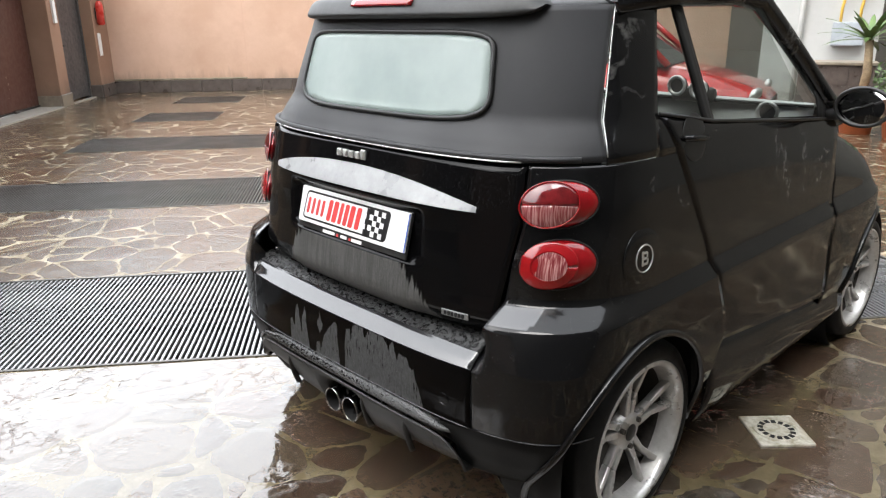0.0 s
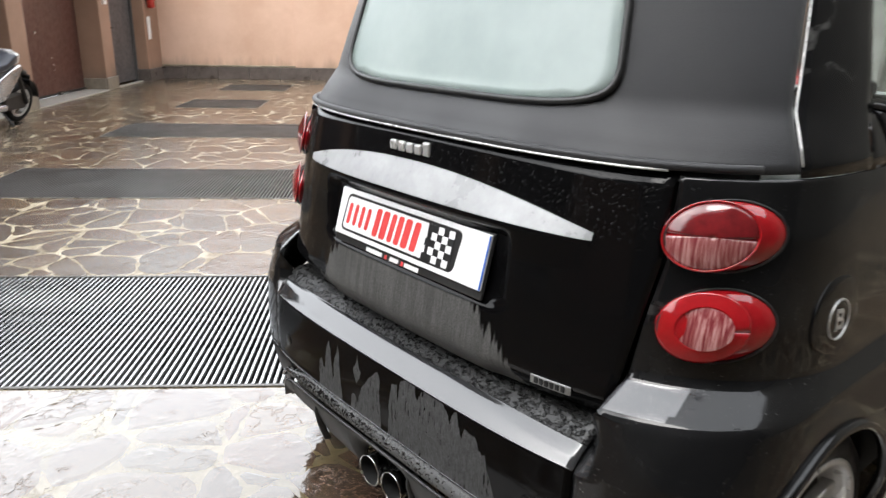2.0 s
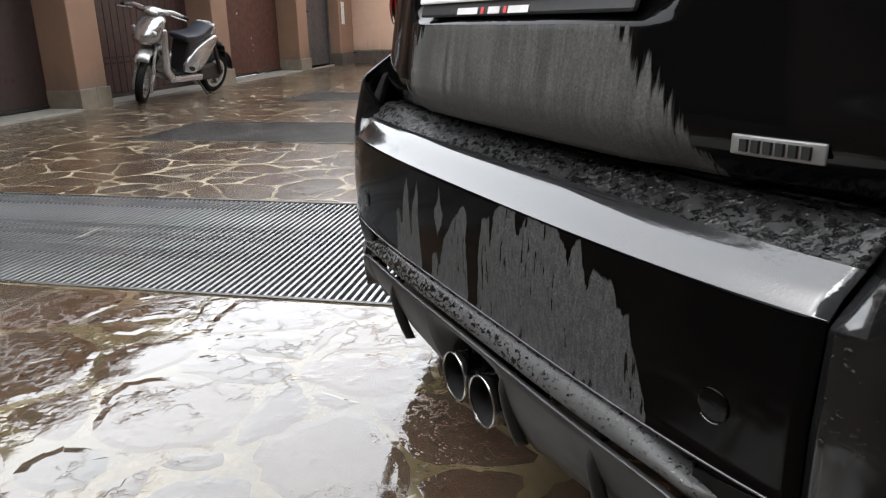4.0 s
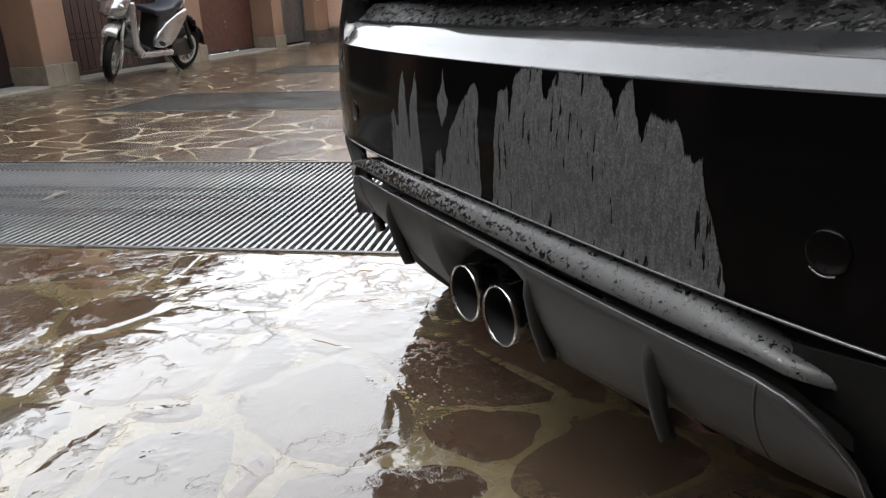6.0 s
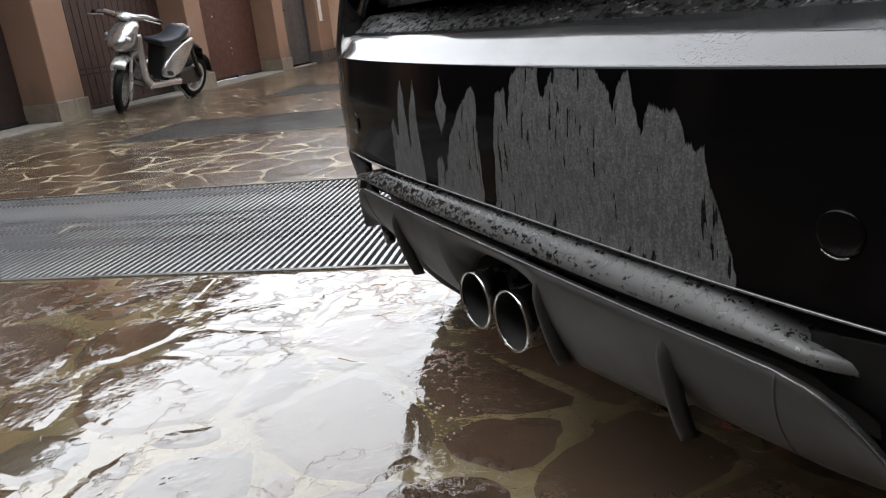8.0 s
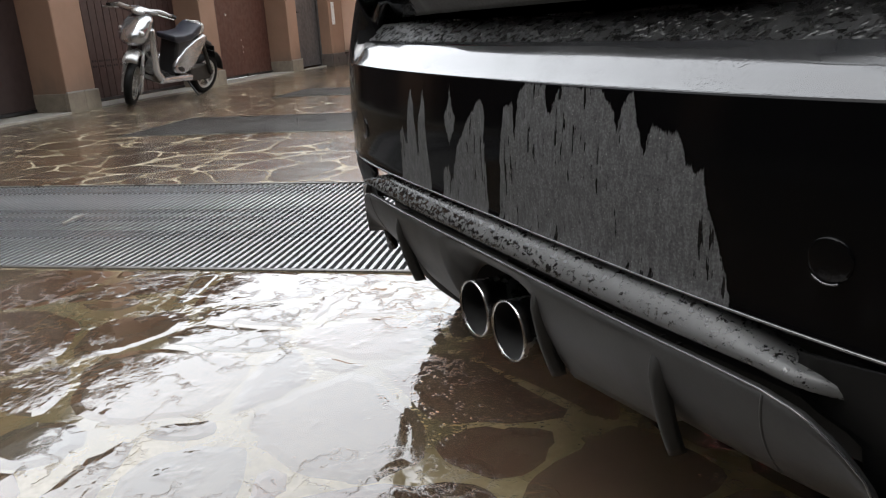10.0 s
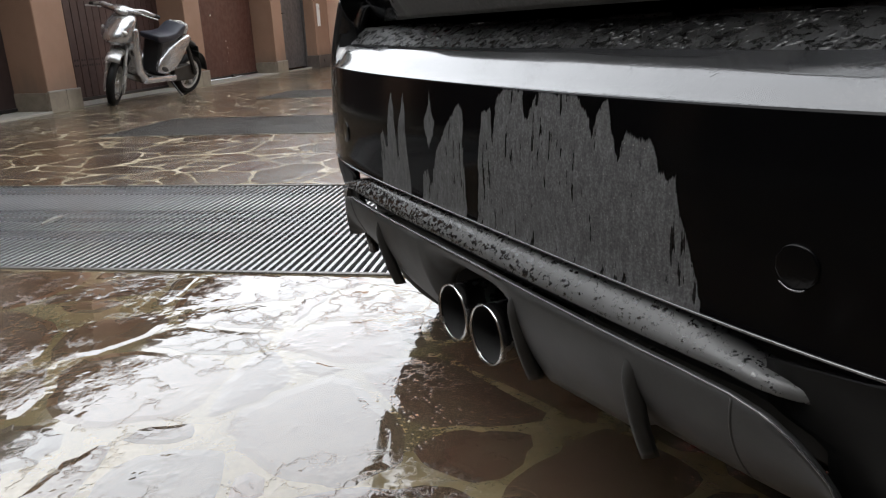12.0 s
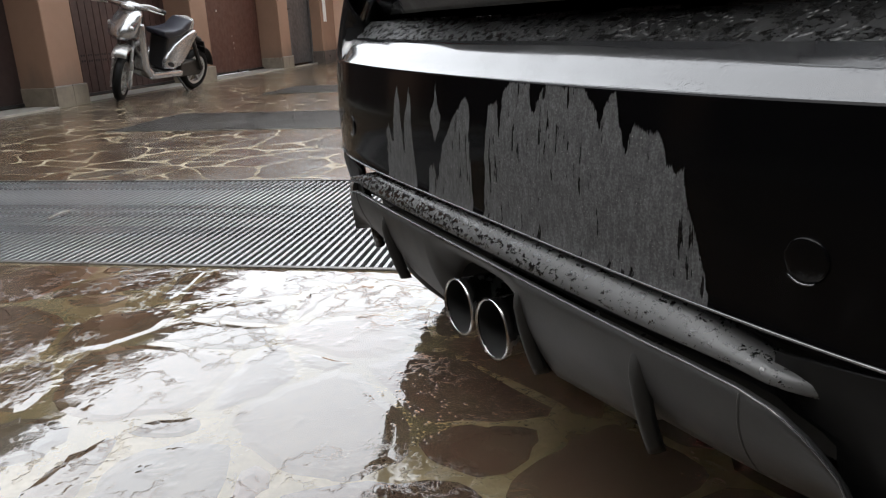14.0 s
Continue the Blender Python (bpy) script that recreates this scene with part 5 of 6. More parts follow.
part("roof_canvas", sheet(roof, 24, 24), M_cloth, car, "black canvas roof", True, 0.01)


def lipbar(u, v):
    x = (2 * u - 1) * 0.5
    a = 2 * math.pi * v
    e = (1 - abs(2 * u - 1) ** 10) ** 0.5
    ca, sa = math.cos(a), math.sin(a)
    ca, sa = math.copysign(abs(ca) ** 0.6, ca), math.copysign(abs(sa) ** 0.6, sa)
    return Vector((x, y_at(x, 1.45) - 0.004 + 0.034 * e * ca + 0.016 * sa, 1.462 + 0.031 * e * sa))


spl = part("roof_lip", sheet(lipbar, 60, 24), M_trim, car, "black lip above the rear window", True)
part("high_brake_lamp", sheet(lambda u, v: Vector((-0.13 + 0.26 * u, y_at(0.1, 1.45) - 0.043 + 0.03 * v - 0.008 * math.sin(math.pi * v), 1.466 + 0.028 * v)), 12, 5), M_red, spl, "red high brake lamp", True, 0.01)

# bonnet, nose, windscreen, cabin
HOOD = [(1.6, 1.06), (1.9, 0.985), (2.2, 0.88), (2.45, 0.73), (2.6, 0.56)]
part("bonnet", sheet(lambda u, v: Vector(((2 * v - 1) * (0.70 - 0.1 * u), 1.6 + 0.98 * u, lerp(HOOD, 1.6 + 0.98 * u) + 0.03 * (1 - (2 * v - 1) ** 2) - 0.015)), 24, 20), M_paint, car, "black bonnet", True, 0.004)
part("front_bumper", sheet(lambda u, v: Vector((math.copysign(abs(math.sin((u - 0.5) * math.pi)) ** 0.7, u - 0.5) * 0.69, 2.3 + 0.33 * abs(math.cos((u - 0.5) * math.pi)) ** 0.6 - 0.03 * v, 0.22 + 0.36 * v)), 36, 12), M_paint, car, "black front bumper", True, 0.006)
wind = part("windscreen", sheet(lambda u, v: Vector(((2 * u - 1) * (0.66 - 0.06 * v), 1.62 - 0.49 * v + 0.05 * (1 - (2 * u - 1) ** 2), 1.06 + 0.43 * v)), 14, 10), M_glass, car, "clear windscreen", True)
wind.visible_shadow = False
part("windscreen_header", box(-0.6, 0.6, 1.1, 1.16, 1.485, 1.515), M_trim, car, bevel=0.01)
# Black blocks close the hollow shell in place of its shaded inside.
part("floor_pan", box(-0.66, 0.66, 0.72, 1.92, 0.2, 0.42), M_void, car, "dark underside")
part("rear_tub", box(-0.5, 0.5, 0.1, 0.74, 0.24, 0.9), M_void, car, "black filler block in place of the engine bay")
part("cabin_floor", box(-0.68, 0.68, 0.75, 1.6, 0.43, 0.8), M_void, car, "black filler block below the cabin")
part("front_tub", box(-0.48, 0.48, 1.6, 2.5, 0.24, 0.54), M_void, car, "dark front underside")

dash = part("dashboard", sheet(lambda u, v: Vector((-0.69 + 1.38 * u, 1.46 + 0.13 * v + 0.03 * math.sin(math.pi * u), 0.8 + 0.325 * min(1, v * 1.6) - 0.02 * max(0, v - 0.7))), 20, 10), M_grey, car, "light grey dashboard", True, 0.01)
part("dash_top", sheet(lambda u, v: Vector((-0.69 + 1.38 * u, 1.53 + 0.2 * v, 1.12 - 0.05 * v)), 10, 4), M_trim, dash, "dark dash top", True, 0.01)
for c, r in (((0.185, 1.47, 1.165), 0.034), ((0.278, 1.47, 1.157), 0.032), ((0.563, 1.45, 1.09), 0.036)):
    part("vent_ring", tube([Vector(c) + Vector((r * math.cos(a), 0, r * math.sin(a))) for a in np.linspace(0, 2 * math.pi, 25)[:-1]], 0.007, 8, None, True), M_badge, dash, "silver ring", True)
    part("vent_face", capped([(c[1] + 0.004, r * 0.9), (c[1] + 0.03, r * 0.9)], 20, "Y", (c[0], 0, c[2])), M_trim, dash, "dark dial face")
part("instrument_pod", box(0.14, 0.32, 1.5, 1.56, 1.1, 1.16), M_trim, dash, bevel=0.02)


# ---- scooter by the garages ----
def scooter():
    at = SCOOT_AT
    s = thing("scooter", at, "silver motor scooter with a dark seat, leaning on its side stand", "scooter")
    turn = Matrix.Translation(at) @ Euler((radians(-16), 0, radians(SCOOT_TURN))).to_matrix().to_4x4()

    base_turn = turn

    def pl(a, c, b):
        return turn @ Vector((a, c, b))

    M_sil = surface("silver_scooter_paint", (0.42, 0.42, 0.43), (0.56, 0.56, 0.565), (0.16, 0.28), 0.85, scale=5, bump=0, Coat_Weight=0.5)
    M_seat = surface("dark_blue_vinyl", (0.02, 0.021, 0.03), (0.04, 0.042, 0.055), (0.35, 0.5), bump=0.1)

    steer = turn @ Matrix.Translation((-0.08, 0, 0)) @ Euler((0, 0, radians(27))).to_matrix().to_4x4() @ Matrix.Translation((0.08, 0, 0))

    def ps(a, c, b):
        return steer @ Vector((a, c, b))

    def wheel(x, r):
        turn = steer if x > -0.5 else base_turn
        w = part("wheel", move(lathe([(-0.035, r - 0.075), (-0.045, r - 0.05), (-0.03, r - 0.012), (0, r), (0.03, r - 0.012), (0.045, r - 0.05), (0.035, r - 0.075)], 36, "Y"), turn @ Matrix.Translation((x, 0, r))), M_rubber, s, "black tyre", True)
        bm = lathe([(-0.03, r - 0.1), (-0.032, r - 0.07), (0.032, r - 0.07), (0.03, r - 0.1), (-0.03, r - 0.1)], 36, "Y")
        capped([(-0.04, 0.045), (0.04, 0.045)], 18, "Y", (0, 0, 0), bm)
        for k in range(5):
            a = 2 * math.pi * k / 5 + 0.3
            d, q = Vector((math.cos(a), 0, math.sin(a))), Vector((-math.sin(a), 0, math.cos(a)))
            hexa(bm, [d * rr + q * ww + Vector((0, yy, 0)) for yy in (-0.015, 0.015) for rr, ww in ((0.04, -0.018), (r - 0.085, -0.012), (r - 0.085, 0.012), (0.04, 0.018))])
        part("rim", move(bm, turn @ Matrix.Translation((x, 0, r))), M_alloy, s, "five-spoke alloy rim")

    wheel(0.0, 0.255), wheel(-1.3, 0.25)
    mud = lambda x, r, a0, a1, w: sheet(lambda u, v: (ps if x > -0.5 else pl)(x + r * math.cos(a0 + (a1 - a0) * u), (v - 0.5) * w, 0.255 + r * math.sin(a0 + (a1 - a0) * u)), 14, 4)
    part("front_mudguard", sheet(lambda u, v: ps(0.01 + 0.17 * math.cos(math.pi * u) - 0.02 * math.sin(math.pi * u), 0.075 * math.cos(math.pi * v), 0.5 + 0.12 * math.sin(math.pi * u) ** 0.7 * (0.55 + 0.45 * math.sin(math.pi * v))), 16, 10), M_badge, s, "pale domed mudguard", True, 0.006)
    part("rear_mudguard", mud(-1.3, 0.29, radians(95), radians(172), 0.15), M_trim, s, "black mudguard", True, 0.006)
    for c in (-0.075, 0.075):
        part("fork_leg", tube([ps(0.0, c, 0.25), ps(-0.1, c, 0.66)], 0.018), M_alloy, s, "metal fork leg", True)
        part("fork_cover", prism([(0.03, 0.14), (0.055, 0.2), (0.02, 0.46), (-0.03, 0.46), (-0.03, 0.2)], 0.03, lambda a, cc, b, c=c: ps(a, cc + 1.25 * c, b)), M_badge, s, "pale fork cover", False, bevel=0.008)
    # a bulky apron over the front wheel, running down into the leg shield
    apron = [(0.66, -0.02, 0.09, 0.08), (0.7, -0.02, 0.13, 0.13), (0.76, -0.03, 0.13, 0.155), (0.86, -0.08, 0.11, 0.155), (0.93, -0.12, 0.09, 0.14), (0.97, -0.15, 0.06, 0.11), (0.985, -0.16, 0.02, 0.05)]

    def apron_at(u, v):
        z = 0.66 + 0.325 * v
        mid, ra, rc = (lerp([(q[0], q[n]) for q in apron], z) for n in (1, 2, 3))
        a = 2 * math.pi * u
        return pl(mid + ra * math.cos(a), rc * math.copysign(abs(math.sin(a)) ** 0.8, math.sin(a)), z)

    part("apron", sheet(apron_at, 32, 18), M_sil, s, "silver front apron", True)
    bm = prism([(-0.56, 0.29), (-0.4, 0.3), (-0.29, 0.4), (-0.21, 0.66), (-0.16, 0.86), (-0.09, 0.84), (-0.12, 0.62), (-0.2, 0.36), (-0.33, 0.23), (-0.56, 0.23)], 0.34, pl)
    part("leg_shield", bm, M_sil, s, "silver leg shield", True, bevel=0.03)
    part("shield_lining", prism([(-0.49, 0.305), (-0.37, 0.338), (-0.265, 0.46), (-0.185, 0.7), (-0.145, 0.92), (-0.165, 0.92), (-0.205, 0.7), (-0.285, 0.46), (-0.38, 0.352), (-0.49, 0.32)], 0.26, pl), M_trim, s, "dark inner lining")
    part("floorboard", prism([(-0.86, 0.24), (-0.3, 0.24), (-0.34, 0.31), (-0.86, 0.31)], 0.36, pl), M_sil, s, "silver floorboard edge", False, bevel=0.02)
    part("seat_box", prism([(-0.6, 0.31), (-0.59, 0.5), (-0.6, 0.69), (-1.0, 0.73), (-1.02, 0.6), (-0.9, 0.4), (-0.8, 0.33)], 0.24, pl), M_trim, s, "dark box under the seat", False, bevel=0.03)
    for c in (-1, 1):
        panel = [(-0.57, 0.34), (-0.55, 0.42), (-0.6, 0.5), (-0.72, 0.61), (-0.9, 0.71), (-1.06, 0.765), (-1.12, 0.73), (-1.06, 0.62), (-0.95, 0.46), (-0.85, 0.36), (-0.7, 0.325)]
        part("side_panel", prism(panel, 0.06, lambda a, cc, b, c=c: pl(a, cc + c * (0.125 - 0.05 * max(0.0, -a - 0.9)), b)), M_sil, s, "silver side panel", True, bevel=0.02)
        part("air_scoop", dome(pl(-0.66, c * 0.158, 0.385), turn.to_3x3() @ Vector((0.06, 0, 0.02)), turn.to_3x3() @ Vector((-0.008, 0, 0.026)), turn.to_3x3() @ Vector((0, c * 0.006, 0)), 4, 14), M_trim, s, "dark air scoop", True)
    part("seat", prism([(-0.54, 0.7), (-0.53, 0.755), (-0.7, 0.76), (-0.84, 0.785), (-0.93, 0.85), (-0.99, 0.88), (-1.02, 0.86), (-0.97, 0.76), (-0.84, 0.7), (-0.62, 0.67)], 0.26, pl), M_seat, s, "dark padded seat", True, bevel=0.03)
    part("tail_cowl", prism([(-0.98, 0.75), (-1.03, 0.87), (-1.06, 0.89), (-1.1, 0.86), (-1.09, 0.76)], 0.2, pl), M_badge, s, "pale upright tail cowl", True, bevel=0.02)
    part("grab_rail", tube([pl(-0.88, -0.12, 0.77), pl(-1.03, -0.11, 0.87), pl(-1.08, 0, 0.885), pl(-1.03, 0.11, 0.87), pl(-0.88, 0.12, 0.77)], 0.011), M_alloy, s)
    part("handlebar", tube([ps(-0.23, -0.33, 0.99), ps(-0.15, -0.2, 1.03), ps(-0.09, 0, 1.01), ps(-0.15, 0.2, 1.03), ps(-0.23, 0.33, 0.99)], 0.018), M_alloy, s, "metal handlebar", True)
    for c in (-1, 1):
        part("grip", tube([ps(-0.19, c * 0.25, 1.012), ps(-0.24, c * 0.35, 0.984)], 0.021), M_trim, s, "black grip")
        part("brake_lever", tube([ps(-0.08, c * 0.2, 1.0), ps(-0.1, c * 0.36, 0.98)], 0.007, 6), M_alloy, s)
        part("turn_signal", dome(pl(0.0, c * 0.13, 0.8), (turn.to_3x3() @ Vector((0, 0.035, 0))), (0, 0, 0.03), turn.to_3x3() @ Vector((0.035, 0, 0)), 4, 12), M_badge, s, "clear signal lens", True)
    part("bar_cowl", sheet(lambda u, v: ps(-0.13 - 0.25 * (u - 0.5) ** 2 + 0.065 * math.cos(2 * math.pi * v) * (1 - 1.5 * abs(u - 0.5)), -0.27 + 0.54 * u, 1.005 + 0.05 * math.sin(2 * math.pi * v) * (1 - 1.5 * abs(u - 0.5))), 20, 14), M_sil, s, "grey bar cowl", True)
    part("headlamp", dome(ps(-0.075, 0, 0.995), steer.to_3x3() @ Vector((0, 0.07, 0)), (0, 0, 0.035), steer.to_3x3() @ Vector((0.03, 0, 0)), 6, 18), M_badge, s, "small clear headlamp", True)
    part("engine", prism([(-0.9, 0.2), (-1.3, 0.2), (-1.38, 0.3), (-1.2, 0.4), (-0.92, 0.36)], 0.2, pl), M_iron, s, "dark engine casing", False, bevel=0.02)
    part("shock_absorber", tube([pl(-1.28, 0.12, 0.28), pl(-1.05, 0.12, 0.66)], 0.025), M_trim, s)
    part("silencer", tube([pl(-1.05, -0.15, 0.25), pl(-1.5, -0.16, 0.36)], [0.035, 0.05], 12), M_trim, s, "dark silencer", True)
    foot = pl(-0.86, 0.24, 0.2)
    part("stand_leg", tube([pl(-0.82, 0.1, 0.25), Vector((foot.x, foot.y, 0.006))], 0.012), M_trim, s, "side stand")
    part("plate_bracket", tube([pl(-1.06, 0, 0.72), pl(-1.36, 0, 0.6)], 0.035, 8), M_trim, s, "black plate bracket")
    part("tail_lamp", prism([(-1.1, 0.76), (-1.105, 0.83), (-1.13, 0.81), (-1.12, 0.75)], 0.14, pl), M_red, s, "red tail lamp")
    part("number_plate", prism([(-1.39, 0.46), (-1.34, 0.6), (-1.348, 0.602), (-1.398, 0.462)], 0.16, pl), M_trim, s, "dark back of a small plate")


def move(bm, m):
    bm.transform(m)
    return bm


scooter()

# ---- small things on the garage front ----
ext = thing("fire_extinguisher", yard(13.3, -4.79, 1.3), "red fire extinguisher hung on the pillar", "extinguisher")
M_extred = surface("red_enamel", (0.5, 0.03, 0.02), (0.62, 0.05, 0.035), (0.2, 0.35), bump=0, Coat_Weight=0.5)
c = yard(13.3, -4.79, 0.27)
part("cylinder", capped([(1.08, 0.05), (1.1, 0.07), (1.45, 0.07), (1.5, 0.055), (1.53, 0.025)], 20, "Z", c), M_extred, ext, smooth=True)
part("valve", capped([(1.53, 0.018), (1.58, 0.022)], 10, "Z", c), M_trim, ext, "black valve")
part("lever", box_uv(13.27, 13.33, -4.82, -4.68, 1.85, 1.87), M_trim, ext, "black squeeze lever")
part("hose", tube([c + Vector((0, 0, 1.55)), yard(13.4, -4.78, 1.77), yard(13.4, -4.78, 1.47)], 0.01), M_trim, ext, "black rubber hose", True)
part("wall_bracket", box_uv(13.28, 13.32, -4.879, -4.858, 1.47, 1.67), M_trim, ext)
sg = thing("sign_strip", yard(13.3, -4.878, 0.8), "narrow white plastic sign below the extinguisher", "sign")
part("sign_panel", box_uv(13.24, 13.4, -4.878, -4.868, 0.78, 1.2), M_white, sg, bevel=0.002)
cond = thing("cable_duct", yard(11.6, VF + 0.02, 1.35), "short white cable duct on a pillar", "cable duct")
part("duct", box_uv(11.55, 11.66, VF + 0.002, VF + 0.04, 1.4, 2.45), M_white, cond, bevel=0.004)
stick = thing("twig", (-2.31, -0.64, 0.004), "pale bit of twig lying on the floor grate", "twig")
part("stem", tube([(-2.27, -0.67, 0.009), (-2.31, -0.64, 0.012), (-2.37, -0.60, 0.009)], 0.005, 6), M_sill, stick)

# ---- floor drain beside the car ----
dr = thing("floor_drain", (0.843, 1.19, 0.0), "square white floor drain with a ring of slots", "drain")
turn = Matrix.Translation((0.843, 1.19, 0)) @ Euler((0, 0, radians(47))).to_matrix().to_4x4()
M_drain = surface("stained_white_drain_plastic", (0.26, 0.23, 0.15), (0.62, 0.6, 0.53), (0.3, 0.5), scale=26, bump=0.2)
part("plate", move(box(-0.097, 0.097, -0.097, 0.097, -0.01, 0.008), turn), M_drain, dr, bevel=0.003)
part("rim", move(lathe([(0.0085, 0.082), (0.012, 0.08), (0.012, 0.072), (0.0085, 0.07)], 32, "Z"), turn), M_drain, dr)
for k in range(14):
    a = 2 * math.pi * k / 14
    part("slot", move(box(0.045, 0.064, -0.008, 0.008, 0.0082, 0.0095), turn @ Euler((0, 0, a)).to_matrix().to_4x4()), M_void, dr, "dark slot")

# ---- far side: red car, planters, wall fittings ----
def red_car():
    nose, heading = Vector((-1.45, 6.5, 0)), radians(18)
    m = Matrix.Translation(nose) @ Euler((0, 0, heading)).to_matrix().to_4x4()
    c = thing("car", nose, "red hatchback parked beyond the black car", "car")
    M_redpaint = surface("red_car_paint", (0.42, 0.012, 0.012), (0.52, 0.018, 0.016), (0.12, 0.2), bump=0, Coat_Weight=0.6)
    M_tint = surface("dark_car_glass", (0.05, 0.06, 0.06), (0.09, 0.1, 0.1), (0.03, 0.06), bump=0)
    # half width and heights of the shell along its length
    line = [(-0.0, 0.58, 0.3, 0.62), (-0.12, 0.68, 0.22, 0.74), (-0.5, 0.76, 0.2, 0.86), (-1.0, 0.78, 0.2, 0.95), (-1.15, 0.78, 0.2, 0.98), (-3.2, 0.78, 0.2, 1.0), (-3.5, 0.74, 0.25, 0.95), (-3.6, 0.66, 0.32, 0.8)]

    def shell(u, v):
        x = -3.6 * u
        hw, z0, z1 = (lerp([(-p[0], p[k]) for p in line], 3.6 * u) for k in (1, 2, 3))
        a = math.pi * v
        return m @ Vector((x, -hw * math.copysign(abs(math.cos(a)) ** 0.35, math.cos(a)), z0 + (z1 - z0) * abs(math.sin(a)) ** 0.45))

    part("body", sheet(shell, 40, 24), M_redpaint, c, "red body shell", True)
    part("nose_panel", move(box(-0.04, -0.005, -0.55, 0.55, 0.3, 0.6), m), M_trim, c, "dark grille", bevel=0.01)

    def cabin(u, v):
        a = math.pi * v
        low, high, z = lerp([(0, -0.95), (0.3, -1.5), (0.85, -3.1), (1, -3.5)], u), 0, lerp([(0, 0.95), (0.3, 1.38), (0.5, 1.46), (0.8, 1.42), (1, 1.0)], u)
        hw = lerp([(0, 0.68), (0.3, 0.58), (0.8, 0.56), (1, 0.66)], u)
        return m @ Vector((low, -hw * math.copysign(abs(math.cos(a)) ** 0.3, math.cos(a)), 0.93 + (z - 0.93) * abs(math.sin(a)) ** 0.3))

    part("glasshouse", sheet(cabin, 26, 22), M_tint, c, "dark windows", True)
    part("roof", sheet(lambda u, v: m @ Vector((-1.45 - 1.6 * u, -0.56 + 1.12 * v, 1.475 - 0.06 * (2 * v - 1) ** 2 - 0.05 * (2 * u - 0.8) ** 2)), 10, 8), M_redpaint, c, "red roof", True, 0.02)
    for side in (-1, 1):
        part("a_pillar", tube([m @ Vector((-0.95, side * 0.7, 0.95)), m @ Vector((-1.5, side * 0.59, 1.43))], 0.035), M_redpaint, c, "red pillar", True)
        part("wing_mirror", dome(m @ Vector((-1.15, side * 0.86, 1.02)), m.to_3x3() @ Vector((0, 0.1, 0)), (0, 0, 0.07), m.to_3x3() @ Vector((0.08, 0, 0)), 5, 14), M_badge, c, "pale mirror housing", True)
        part("headlamp", dome(m @ Vector((-0.14, side * 0.55, 0.66)), m.to_3x3() @ Vector((0.03, -side * 0.14, 0)), (0, 0, 0.08), m.to_3x3() @ Vector((0.07, side * 0.04, 0.05)), 5, 14), M_badge, c, "clear headlamp", True)
        for x in (-0.7, -2.95):
            w = part("wheel", move(lathe([(-0.09, 0.2), (-0.09, 0.27), (-0.07, 0.3), (0.07, 0.3), (0.09, 0.27), (0.09, 0.2)], 28, "Y"), m @ Matrix.Translation((x, side * 0.72, 0.3))), M_rubber, c, "black tyre", True)
            part("rim", move(capped([(-0.08, 0.2), (0.08, 0.2)], 20, "Y"), m @ Matrix.Translation((x, side * 0.725, 0.3))), M_alloy, c, "silver wheel disc")


red_car()

M_leaf = surface("palm_leaf", (0.05, 0.1, 0.025), (0.13, 0.2, 0.06), (0.35, 0.5), scale=4, bump=0.1)
M_bush = surface("shrub_leaf", (0.045, 0.09, 0.03), (0.12, 0.18, 0.07), (0.4, 0.6), scale=5, bump=0.1)
M_trunk = surface("palm_trunk", (0.16, 0.11, 0.06), (0.3, 0.22, 0.13), (0.6, 0.8), scale=20, bump=0.5)
M_pot = surface("terracotta_pot", (0.5, 0.14, 0.05), (0.62, 0.2, 0.08), (0.5, 0.7), scale=10, bump=0.15)
M_soil = surface("potting_soil", (0.02, 0.015, 0.01), (0.05, 0.035, 0.025), (0.8, 0.9), scale=40, bump=0.6)


def pot(root, c, r, h):
    part("pot", lathe([(0.0, 0.001), (0.0, r * 0.72), (h * 0.85, r * 0.95), (h * 0.85, r * 1.05), (h, r * 1.06), (h, r * 0.92), (h * 0.9, r * 0.9)], 28, "Z", c), M_pot, root, "orange terracotta pot", True)
    part("soil", capped([(h * 0.88, r * 0.89), (h * 0.9, r * 0.89)], 20, "Z", c), M_soil, root, "dark soil")


def frond_plant(name, c, label, height, count, length, seed):
    rnd = random.Random(seed)
    p = thing(name, c, label, "plant")
    pot(p, c, 0.24, 0.42)
    part("trunk", tube([c + Vector((0, 0, 0.36)), c + Vector((0.03, 0.01, 0.36 + (height - 0.36) * 0.5)), c + Vector((0.0, 0.02, height))], [0.06, 0.05, 0.045], 10), M_trunk, p, "pale rough trunk", True)
    for k in range(count):
        a, tilt = 2.4 * k, rnd.uniform(-0.2, 1.15)
        l = length * rnd.uniform(0.75, 1.1)
        out = Vector((math.cos(a), math.sin(a), 0))
        side = Vector((-math.sin(a), math.cos(a), 0))

        def blade(u, v, out=out, side=side, tilt=tilt, l=l):
            w = 0.032 * math.sin(math.pi * min(1, 0.12 + 0.88 * u)) ** 0.6 + 0.002
            return c + Vector((0, 0, height)) + out * (l * u * math.cos(tilt)) + Vector((0, 0, l * (u * math.sin(tilt) - 0.28 * u * u) - 0.01 * abs(v - 0.5))) + side * (w * (2 * v - 1))

        part("leaf", sheet(blade, 7, 2), M_leaf, p, "long green blade", True)
    return p


